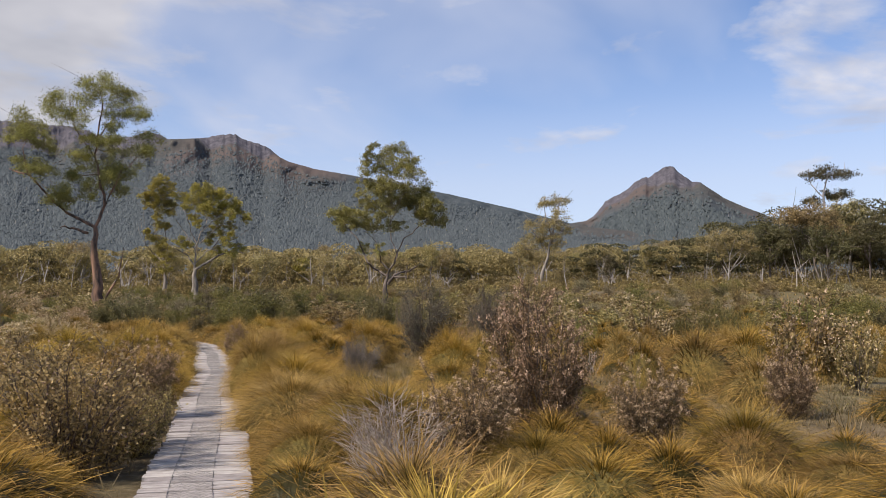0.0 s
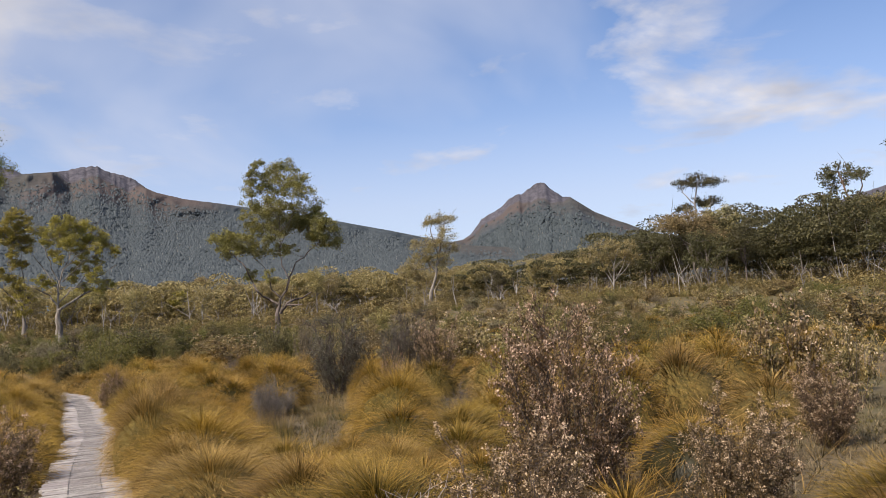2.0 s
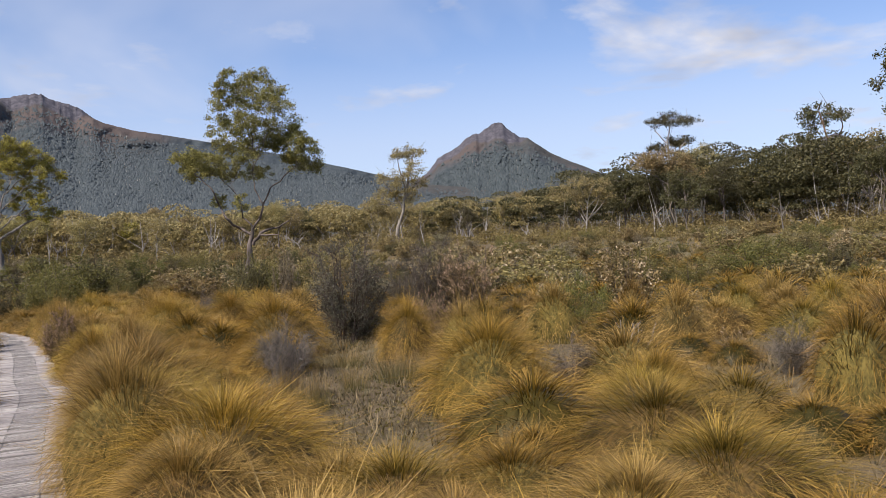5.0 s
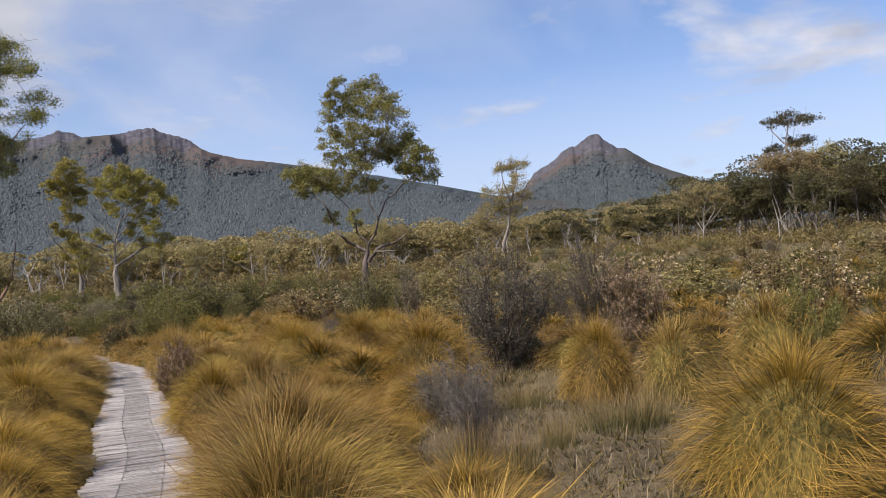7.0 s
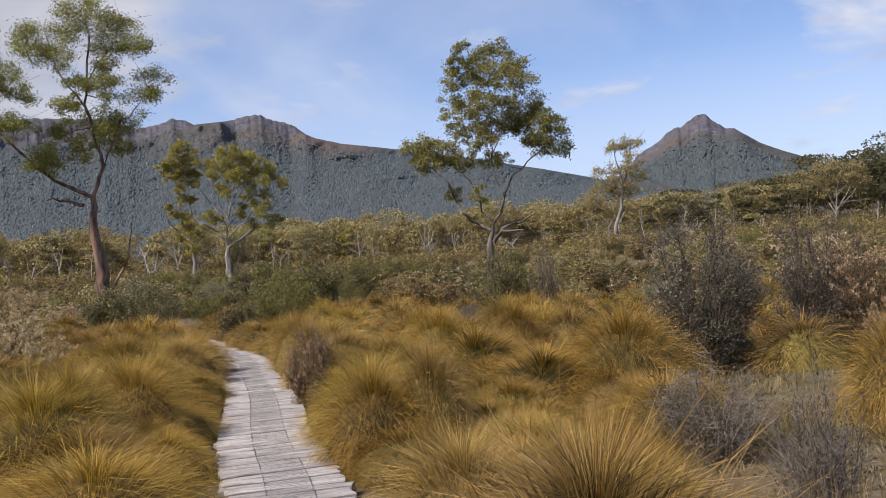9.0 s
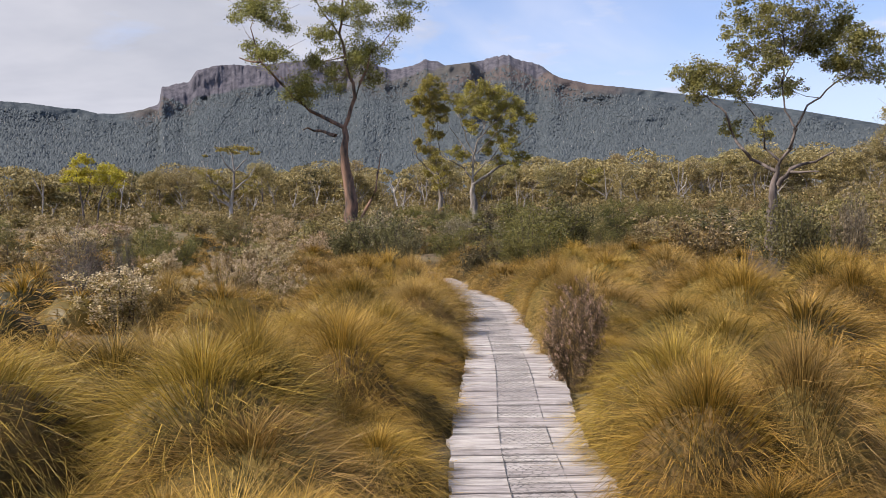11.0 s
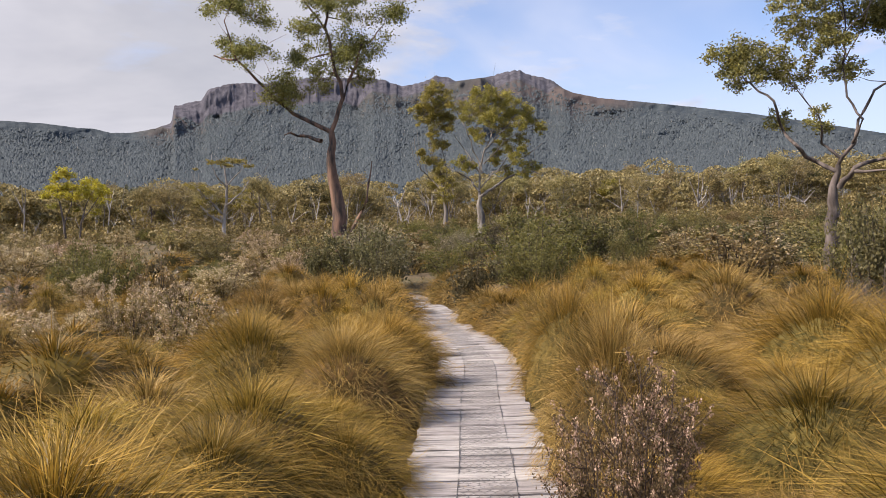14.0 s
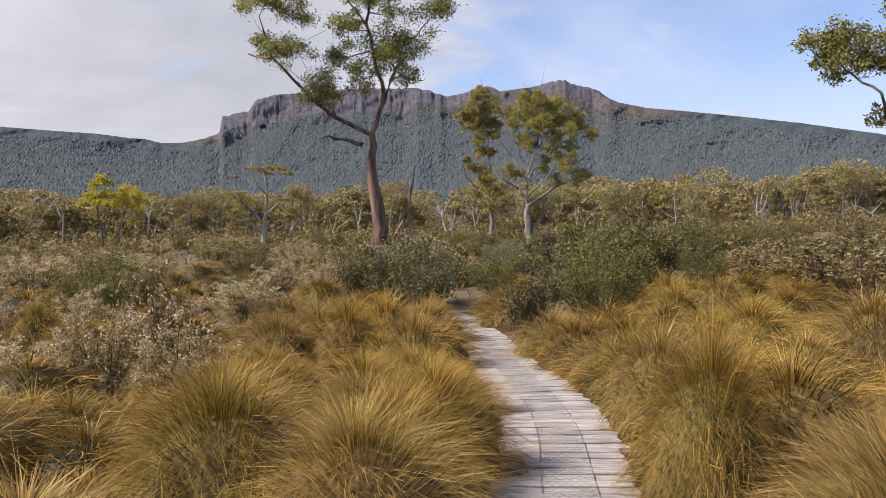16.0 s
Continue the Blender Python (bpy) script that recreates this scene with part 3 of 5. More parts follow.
def build_tree(name, label, place, facing, limbs, girth, clumps, leaf, per, bark, foliage, seed, flat=0.75, bare=0.0, sink=0.25, category="tree", group="", lift=0.0, fine=True, depth=0.0):
    """A tree with main limbs and boughs given across the facing direction: limbs of (sideways, up), clumps of (sideways, up, radius)."""
    rng = np.random.default_rng(seed)
    base = new(name)
    base.matrix_world = pose(place[0], place[1], float(rise(*place)) - sink, 0, 0, facing)
    wood, crown = Soup(), Soup()
    limbs = [[(u, h + lift) for u, h in limb] for limb in limbs]
    if lift > 0:
        limbs[0] = [(limbs[0][0][0], 0.0)] + limbs[0]
    clumps = [(u, h + lift, r) for u, h, r in clumps]
    nodes = []
    for k, limb in enumerate(limbs):
        Q = limb_points(rng, limb, girth * 0.12, 0.5 if k else 0.0)
        if k:
            near = min(nodes, key=lambda p: np.linalg.norm((p[0] - Q[0])[[0, 2]]))
            Q[:, 1] += (near[0] - Q[0])[1]
            long = sum(math.dist(a, b) for a, b in zip(limb, limb[1:]))
            r0 = min(near[1] * 0.8, 0.045 + 0.033 * long) * (0.55 if limb[0][1] < lift + 0.5 else 1.0)
        else:
            r0 = girth
        R = np.linspace(1, 0.28, len(Q)) * r0
        if not k:
            R[0] *= 1.5
        wood.add(*tube(Q, R, 7 if fine else 4))
        nodes += list(zip(Q, R))
    for u, h, r in clumps:
        c = np.array([u, rng.uniform(-1, 1) * max(0.5, 0.9 * r, depth), h])
        near = min(nodes, key=lambda p: np.linalg.norm(p[0] - c) + 0.6 * max(0, p[0][2] - c[2]))
        mid = (near[0] + c) / 2 + rng.normal(0, 0.12 * r, 3) - (0, 0, 0.1 * r)
        wood.add(*tube([near[0], mid, c], [near[1] * 0.5, near[1] * 0.36, near[1] * 0.15], 4))
        tips = leaf_clump(rng, crown, c, r, int(per * (r ** 1.6)), leaf, flat)
        for tip in tips if fine else ():
            wood.add(*tube([c, (c + tip) / 2 + rng.normal(0, 0.05 * r, 3), tip], [near[1] * 0.13, near[1] * 0.09, near[1] * 0.04], 3))
        for _ in range(int(bare * (6 if fine else 2))):
            d = rng.normal(size=3) * r * 1.05
            d[2] = abs(d[2])
            wood.add(*tube([c, c + d * 0.55 + rng.normal(0, 0.08 * r, 3), c + d], [max(near[1] * 0.16, leaf * 0.12), max(near[1] * 0.1, leaf * 0.09), leaf * 0.04], 3))
    part("trunk", wood.mesh("trunk", True), bark, base)
    part("crown", crown.mesh("crown"), foliage, base)
    return tagged(base, label, category, group)


def aim(place):
    """The turn, in degrees, that sets a tree across the walker's view."""
    return -math.degrees(math.atan2(place[0] + 3.5, place[1] - 12))


T1, T2, T3, T5, T9 = (-22.6, 53.3), (-3.5, 44.9), (13.0, 120.0), (-26.2, 85.8), (-29.5, 87.5)
build_tree("eucalyptus_tree", "tall old gum tree with orange-brown bark and open crown", T1, aim(T1),
           [[(0.1, 0), (-0.08, 1.8), (-0.2, 3.6), (-0.25, 5.0)], [(-0.25, 5.0), (-1.9, 5.9), (-3.1, 6.9), (-4.2, 8.1), (-5.3, 8.5)],
            [(-0.25, 5.0), (0.3, 6.4), (-0.2, 8.4), (-0.4, 10.2), (0.0, 12.6), (-0.1, 14.3)], [(0.3, 6.4), (1.2, 8.6), (2.2, 9.8)],
            [(-4.2, 8.1), (-4.5, 9.6), (-4.0, 11.3)], [(-0.3, 9.4), (-1.6, 11.6), (-2.0, 13.2)], [(-0.1, 11.0), (1.2, 12.8), (1.4, 14.0)],
            [(0.35, 0.2), (1.2, 1.9), (1.5, 3.7)], [(-0.7, 4.6), (-1.6, 5.0), (-2.3, 4.9)]],
           0.46, [(-4.0, 11.3, 1.25), (-4.8, 10.4, 0.9), (-4.4, 9.0, 0.8), (-3.4, 8.4, 0.8), (-2.6, 7.0, 0.9), (-2.0, 13.1, 1.2), (-0.5, 14.1, 1.2), (1.2, 14.0, 1.05),
                  (2.2, 12.4, 0.9), (-1.4, 12.1, 1.0), (0.5, 12.7, 0.9), (2.6, 10.5, 1.1), (0.2, 8.6, 1.2), (1.3, 8.8, 0.9), (-1.4, 8.3, 0.75), (-0.8, 10.6, 0.7), (-2.0, 6.6, 0.6), (0.6, 10.2, 0.8), (-0.6, 7.4, 0.7), (1.0, 7.5, 0.6), (-3.3, 10.0, 0.8), (0.9, 11.4, 0.8), (-1.2, 9.4, 0.7)],
           0.115, 3000, BARK_ORANGE, GUM_OLD, 11, 0.75, 0.34, lift=1.25)
build_tree("eucalyptus_tree", "mid-sized gum with a dense olive crown and smooth forked trunk", T2, aim(T2),
           [[(-0.1, 0), (-0.05, 1.1), (0.0, 2.2), (0.04, 2.8), (0.17, 3.4)], [(0.17, 3.4), (0.5, 3.95), (0.7, 4.6), (1.0, 5.2), (1.45, 5.6), (2.15, 6.1), (2.6, 6.4)],
            [(0.5, 3.95), (0.67, 4.5), (0.38, 5.15), (0.3, 6.0), (0.33, 6.9), (0.37, 8.2), (0.38, 9.5)], [(0.12, 3.25), (-0.4, 3.55), (-0.9, 3.95), (-1.15, 4.5), (-1.4, 5.15), (-1.9, 5.75), (-2.4, 6.2)],
            [(0.2, 3.6), (-0.25, 4.0), (-0.2, 4.5), (-0.5, 5.1), (-1.0, 5.6)], [(0.17, 2.8), (0.55, 3.25), (1.1, 3.5), (1.75, 3.75)], [(0.55, 3.2), (1.3, 3.15)],
            [(0.33, 6.9), (-0.35, 7.25), (-1.0, 7.4)], [(0.3, 6.7), (0.95, 7.4), (1.5, 7.9), (1.85, 8.3)], [(0.3, 6.0), (0.8, 6.95), (1.25, 8.75)], [(0.34, 7.1), (-0.17, 8.45), (-0.5, 9.55)]],
           0.24, [(u, h, r * 1.3) for u, h, r in [(-2.6, 6.55, 0.37), (-2.15, 6.7, 0.39), (-1.7, 6.55, 0.43), (-2.45, 6.1, 0.37), (-1.95, 6.1, 0.39), (-1.4, 6.1, 0.39), (-0.9, 6.0, 0.32), (-1.3, 4.75, 0.26),
                  (-0.25, 4.55, 0.28), (0.2, 5.9, 0.32), (0.65, 6.0, 0.26), (-1.1, 7.3, 0.34), (-0.6, 6.95, 0.3), (-0.13, 7.45, 0.43), (0.4, 7.2, 0.47), (0.95, 7.4, 0.43), (0.23, 7.95, 0.47), (-0.4, 8.25, 0.43),
                  (-0.9, 8.95, 0.39), (-1.05, 8.2, 0.3), (-0.43, 9.35, 0.43), (-0.6, 9.9, 0.3), (0.03, 9.75, 0.43), (0.42, 10.1, 0.3), (0.8, 9.8, 0.39), (0.18, 8.85, 0.43), (0.85, 9.0, 0.43), (1.3, 9.2, 0.43),
                  (1.45, 8.65, 0.43), (1.0, 8.25, 0.47), (1.5, 7.85, 0.47), (1.95, 8.15, 0.39), (1.8, 7.3, 0.47), (2.15, 7.6, 0.3)]
                  + [(2.3, 7.05, 0.43), (2.6, 6.6, 0.47), (2.8, 6.2, 0.34), (2.25, 6.3, 0.39), (1.85, 6.75, 0.34), (1.45, 7.1, 0.39), (2.65, 7.0, 0.34), (-0.85, 9.5, 0.26), (0.0, 6.6, 0.3), (-0.4, 6.4, 0.26)]],
           0.10, 3300, BARK_GREY, GUM_LEAF, 12, 0.85, depth=1.3)
build_tree("eucalyptus_tree", "broad gum with yellow-green foliage and many bare grey limbs", T5, aim(T5),
           [[(-0.3, 0), (-0.33, 1.85), (-0.4, 2.85), (-0.35, 3.85)], [(-0.35, 3.85), (-0.35, 5.35), (0.0, 6.85), (0.7, 8.35), (1.1, 9.85), (1.45, 11.1)], [(-0.35, 3.85), (-1.1, 4.9), (-2.05, 5.45), (-3.0, 6.0)],
            [(-0.38, 3.35), (0.8, 4.05), (2.05, 5.0), (3.6, 5.4), (4.55, 5.1)], [(-0.3, 4.1), (0.85, 5.3), (2.15, 6.0), (3.65, 6.7), (4.95, 7.65)], [(-0.1, 5.35), (-0.75, 7.4), (-1.35, 9.2), (-1.9, 10.2)],
            [(0.25, 7.35), (1.8, 8.8), (3.1, 10.3), (3.9, 11.0)], [(0.07, 6.1), (1.75, 7.8), (3.8, 8.95), (5.3, 9.2)], [(-0.25, 5.35), (-1.7, 7.7), (-2.35, 8.7)], [(0.8, 8.6), (-0.07, 10.4), (-0.25, 11.4)], [(1.0, 5.3), (2.7, 7.0), (4.25, 8.2)]],
           0.42, [(-1.25, 10.95, 0.83), (-0.25, 11.4, 0.83), (0.75, 11.5, 0.83), (1.7, 11.25, 0.83), (2.65, 10.8, 0.83), (3.4, 10.25, 0.72), (3.85, 9.75, 0.62), (-0.05, 10.65, 0.72), (1.4, 10.35, 0.83), (2.6, 9.8, 0.72),
                  (-1.1, 9.95, 0.62), (1.8, 9.05, 0.72), (0.6, 9.35, 0.62), (3.05, 9.0, 0.62), (4.8, 8.8, 0.57), (-0.2, 8.15, 0.52), (1.75, 8.05, 0.62), (3.25, 8.0, 0.52), (2.2, 7.0, 0.52), (-1.75, 6.2, 0.62), (-1.05, 5.9, 0.52),
                  (1.15, 6.3, 0.52), (2.65, 6.2, 0.62), (4.1, 5.9, 0.57), (1.85, 5.5, 0.57), (3.3, 5.15, 0.52), (0.9, 9.85, 0.72), (-0.65, 8.9, 0.52), (1.2, 7.05, 0.52), (3.2, 6.95, 0.47)],
           0.16, 2000, BARK_PALE, GUM_YELLOW, 13, 0.8, 2.4, depth=1.6)
build_tree("eucalyptus_tree", "narrow gum with tufts of yellow-green leaves on bare grey limbs", T9, aim(T9),
           [[(-0.6, 0), (-0.67, 2.0), (-0.7, 3.0), (-0.9, 4.05)], [(-0.9, 4.05), (-1.95, 5.15), (-2.65, 5.95), (-3.05, 7.25), (-3.2, 8.75)], [(-0.9, 4.05), (-1.2, 5.6), (-1.7, 7.15), (-1.9, 8.7), (-1.3, 10.75)],
            [(-1.0, 4.05), (-0.45, 5.55), (-0.85, 7.65), (-0.7, 10.2)], [(-2.65, 5.95), (-3.3, 7.0), (-3.6, 8.3)], [(-2.2, 5.65), (-2.8, 7.75), (-3.0, 9.55)]],
           0.26, [(-1.05, 12.7, 0.58), (-1.55, 12.05, 0.74), (-0.6, 12.05, 0.63), (-2.35, 11.55, 0.74), (-2.85, 11.05, 0.58), (-1.35, 11.2, 0.84), (-0.4, 11.25, 0.69), (-0.2, 10.45, 0.63), (-1.9, 10.5, 0.74), (-0.95, 10.0, 0.74),
                  (-2.65, 10.3, 0.53), (-0.25, 9.45, 0.53), (-1.5, 8.95, 0.53), (-1.3, 8.05, 0.63), (-0.55, 7.9, 0.47), (-2.0, 6.75, 0.63), (-1.4, 6.4, 0.63), (-2.55, 7.2, 0.42), (-0.95, 5.35, 0.63), (-0.25, 4.55, 0.58), (-0.8, 3.55, 0.63), (-1.75, 4.6, 0.47)],
           0.16, 2100, BARK_PALE, GUM_YELLOW, 23, 0.8, 1.6, depth=1.0)
build_tree("eucalyptus_tree", "slender leaning gum with sparse pale foliage", T3, aim(T3),
           [[(0, 0), (0.8, 2.2), (1.8, 7.0), (2.6, 10.4)], [(0.9, 2.8), (-0.6, 5.0), (-1.8, 6.6)], [(1.4, 5.0), (0.6, 8.0), (0.4, 9.8)]],
           0.3, [(0.4, 9.9, 1.2), (2.6, 10.2, 1.3), (2.2, 7.7, 1.5), (-0.4, 6.6, 1.7), (-1.5, 4.4, 1.6), (1.5, 4.4, 1.4), (-2.2, 3.3, 1.2), (2.9, 5.9, 1.0)],
           0.26, 620, BARK_PALE, GUM_FAR, 14, 0.7, 1.2, lift=2.8)
T4, T7, T8, T6 = (60.0, 133.0), (66.0, 100.0), (-48.0, 79.0), (-53.5, 69.5)
build_tree("eucalyptus_tree", "tall umbrella-crowned gum with a bare pale trunk", T4, aim(T4),
           [[(0, 0), (-0.2, 5), (-0.4, 9.5), (-0.6, 14.0), (0.2, 17.0)], [(-0.4, 9.5), (1.6, 12.8), (2.4, 13.8)], [(-0.6, 13.4), (-2.4, 15.6), (-2.6, 16.6)], [(-0.3, 11), (-2.0, 12.6)]],
           0.33, [(-2.2, 16.6, 1.5), (0.2, 17.4, 1.9), (2.6, 16.7, 1.5), (-2.2, 12.9, 1.5), (0.4, 13.6, 1.6), (2.4, 13.5, 1.5), (1.4, 11.6, 1.0), (-3.6, 10.3, 1.0)],
           0.34, 380, BARK_WHITE, GUM_DARK, 15, 0.4, 0.4, lift=0.6)
build_tree("eucalyptus_tree", "tall gum with brown peeling trunk and thin crown", T7, aim(T7),
           [[(0, 0), (-0.2, 4.0), (-0.9, 9.0), (-2.0, 13.2)], [(-0.7, 8.0), (0.6, 11.0), (0.5, 12.6)], [(-0.3, 5.0), (-2.2, 8.6), (-3.4, 10.2)]],
           0.30, [(-2.2, 13.4, 1.5), (-3.4, 12.8, 1.2), (-0.7, 12.9, 1.2), (0.6, 12.4, 1.0), (-3.6, 10.2, 1.1), (-2.6, 11.6, 1.2), (-0.6, 9.4, 0.8)],
           0.34, 330, BARK_ORANGE, GUM_DARK, 16, 0.6, 0.5, lift=1.2)
build_tree("eucalyptus_tree", "very tall dark gum rising above the wood", (71.0, 93.0), aim((71.0, 93.0)),
           [[(0, 0), (0.2, 6), (0, 12), (0.3, 20)], [(0.1, 12), (-1.8, 15), (-2.4, 18.5)], [(0.1, 10), (1.8, 13), (2.6, 17)]],
           0.42, [(0.2, 20.5, 1.8), (-1.6, 19.2, 1.6), (-2.2, 16.6, 1.6), (1.8, 18.0, 1.7), (0.0, 17.0, 1.5), (-1.8, 13.6, 1.4), (2.2, 14.4, 1.5), (0.2, 12.4, 1.2)],
           0.40, 280, BARK_GREY, GUM_DARK, 17, 0.7, 0.3)
build_tree("eucalyptus_tree", "small bright yellow-green gum with slim stems", T6, aim(T6),
           [[(-0.55, 0), (-0.7, 1.75), (-0.9, 3.3), (-1.1, 4.55)], [(0.25, 0), (0.5, 2.2), (0.87, 3.5), (1.25, 4.35)], [(-0.7, 2.0), (-0.23, 3.5), (0.0, 4.8)], [(0.52, 2.2), (1.5, 3.5), (1.95, 4.35)]],
           0.12, [(-1.3, 5.75, 0.48), (-0.75, 5.8, 0.53), (-0.3, 5.65, 0.43), (-1.65, 4.55, 0.53), (-0.97, 4.85, 0.62), (-0.3, 4.8, 0.57), (-1.95, 4.15, 0.38), (0.4, 4.7, 0.57), (1.0, 5.15, 0.57), (1.6, 4.95, 0.57),
                  (2.05, 4.45, 0.48), (1.25, 4.35, 0.62), (0.57, 4.15, 0.53), (1.95, 3.9, 0.48), (0.0, 4.15, 0.48), (1.5, 2.85, 0.34), (-0.8, 4.15, 0.43)],
           0.15, 1500, BARK_GREY, GUM_BRIGHT, 18, 0.6, depth=0.9)
build_tree("eucalyptus_tree", "flat-topped gum with layered open boughs", T8, aim(T8),
           [[(0.86, 0), (0.9, 1.0), (1.0, 2.45), (1.25, 3.9), (1.3, 5.35), (1.1, 6.55)], [(1.0, 2.45), (-0.15, 3.65), (-1.05, 4.65), (-1.5, 4.9)], [(1.1, 3.2), (2.4, 4.15), (3.15, 5.35)], [(1.25, 4.85), (0.4, 5.85), (0.15, 6.55)],
            [(1.25, 4.85), (2.45, 6.1), (2.7, 6.65)], [(0.95, 1.75), (-0.17, 2.45), (-0.85, 3.2)]],
           0.2, [(0.17, 6.8, 0.4), (0.87, 6.9, 0.45), (1.7, 6.95, 0.45), (2.5, 6.85, 0.45), (3.1, 6.6, 0.35), (1.3, 6.65, 0.4), (-1.2, 6.3, 0.2), (-1.7, 5.0, 0.45), (-1.05, 4.8, 0.5), (-0.35, 4.4, 0.5), (0.55, 3.65, 0.5), (1.7, 3.9, 0.5),
                 (2.65, 4.4, 0.45), (3.35, 3.65, 0.4), (0.75, 2.6, 0.35), (0.05, 2.7, 0.4), (-0.6, 3.7, 0.4), (2.15, 3.15, 0.4), (-1.05, 3.45, 0.4)],
           0.16, 1000, BARK_WHITE, GUM_YELLOW, 19, 0.35, 1.4, depth=1.2)
build_tree("eucalyptus_tree", "small round-headed gum with light green leaves", (57.0, 104.0), aim((57.0, 104.0)),
           [[(0, 0), (0, 1.6), (-0.8, 3.4)], [(0, 1.4), (1.0, 3.4)]],
           0.13, [(-1.2, 3.9, 1.2), (0.2, 4.5, 1.3), (1.4, 3.9, 1.1)], 0.32, 140, BARK_WHITE, GUM_YELLOW, 20, 0.6)


def wild_tree(seed, height, bark, foliage, label):
    """A tree of the wood, of its own growth."""
    rng = np.random.default_rng(seed)
    lean = rng.normal(0, 0.12) * height
    limbs = [[(0, 0), (lean * 0.3 + rng.normal(0, 0.3), height * 0.3), (lean * 0.7 + rng.normal(0, 0.5), height * 0.6), (lean, height * 0.86)]]
    clumps = []
    for k in range(7):
        side = (-1) ** k * rng.uniform(0.12, 0.36) * height
        start = rng.uniform(0.22, 0.6) * height
        u0 = np.interp(start, [p[1] for p in limbs[0]], [p[0] for p in limbs[0]])
        top = min(0.99, max(0.42, start / height + rng.uniform(0.2, 0.5))) * height
        limbs.append([(u0, start), (u0 + side * 0.6, (start + top) / 2), (u0 + side, top)])
        clumps.append((u0 + side, top, height * rng.uniform(0.10, 0.15)))
        clumps.append((u0 + side * 0.6 + rng.normal(0, 0.3), top * rng.uniform(0.75, 1.02), height * rng.uniform(0.09, 0.13)))
    clumps += [(limbs[0][-1][0], height * 0.93, height * 0.14), (rng.normal(0, 0.08) * height, height * 0.8, height * 0.13)]
    return build_tree("forest_tree", label, (0, 0), 0, limbs, height * 0.016, clumps, 0.27, 260, bark, foliage, seed, 0.5, 0.5, 0.25, "tree", "trees of the wood", 0.0, False)


def woods():
    rng = np.random.default_rng(77)
    kinds = [wild_tree(100 + i, h, bark, fol, lab) for i, (h, bark, fol, lab) in enumerate((
        (9.5, BARK_WHITE, GUM_FAR, "pale-trunked gum tree with a flat olive crown"), (8.5, BARK_WHITE, GUM_FAR, "pale-trunked gum tree with a flat olive crown"),
        (10.5, BARK_GREY, GUM_FAR, "grey gum tree with layered olive boughs"), (8.0, BARK_WHITE, GUM_FAR, "thin white-stemmed gum in the wood"),
        (9.0, BARK_GREY, GUM_DARK, "dark-leaved tree in the wood"), (7.0, BARK_WHITE, GUM_YELLOW, "young gum with yellow-green leaves")))]
    done, used = 0, set()
    for _ in range(6000):
        az, d = math.radians(rng.uniform(-48, 62)), rng.uniform(62, 190)
        x, y = -5 - d * math.sin(az), 12 + d * math.cos(az)
        deg = math.degrees(az)
        edge = np.interp(deg, [-48, -30, -20, -12, 5, 15, 25, 34, 45, 62], [92, 98, 112, 108, 92, 88, 88, 86, 83, 72])
        if d < edge + 4 * math.sin(deg * 0.9) or rng.uniform() > (edge / d) ** 1.5:
            continue
        if any((x - a) ** 2 + (y - b) ** 2 < (2.6 + d * 0.006) ** 2 for a, b in used) or min(math.hypot(x - q[0], y - q[1]) for q in (T1, T2, T3, T4, T5, T6, T7, T8, T9)) < 3.5:
            continue
        right = deg < -18
        k = int(rng.choice([0, 2, 4, 4, 4] if right else [0, 1, 2, 3, 3, 4, 5]))
        scale = rng.uniform(0.75, 1.05) * np.interp(deg, [-48, -30, -22, -14, 10, 30, 60], [1.15, 1.1, 0.95, 0.72, 0.66, 0.62, 0.62])
        m = pose(x, y, float(rise(x, y)) - 0.25, 0, 0, rng.uniform(0, 360))
        if k not in {u for _, u in done_kinds}:
            kinds[k].matrix_world = m @ Matrix.Scale(scale, 4)
            done_kinds.append((0, k))
        else:
            c = copy_thing(kinds[k], m)
            c.scale = (scale,) * 3
        used.add((x, y))
        done += 1
        if done >= 250:
            break
    for i, k in enumerate(kinds):
        if i not in {u for _, u in done_kinds}:
            k.matrix_world = pose(-70 - 5 * i, 130, float(rise(-70 - 5 * i, 130)) - 0.25)


done_kinds = []
woods()


def dome_leaves(rng, place, radius, height, count):
    """Points over the lit upper side of a rounded crown."""
    d = rng.normal(size=(count, 3))
    d[:, 2] = np.abs(d[:, 2]) * 1.1 - 0.25
    d /= np.linalg.norm(d, axis=1, keepdims=True)
    return d * rng.uniform(0.78, 1.06, (count, 1)) * (radius, radius, height) + place


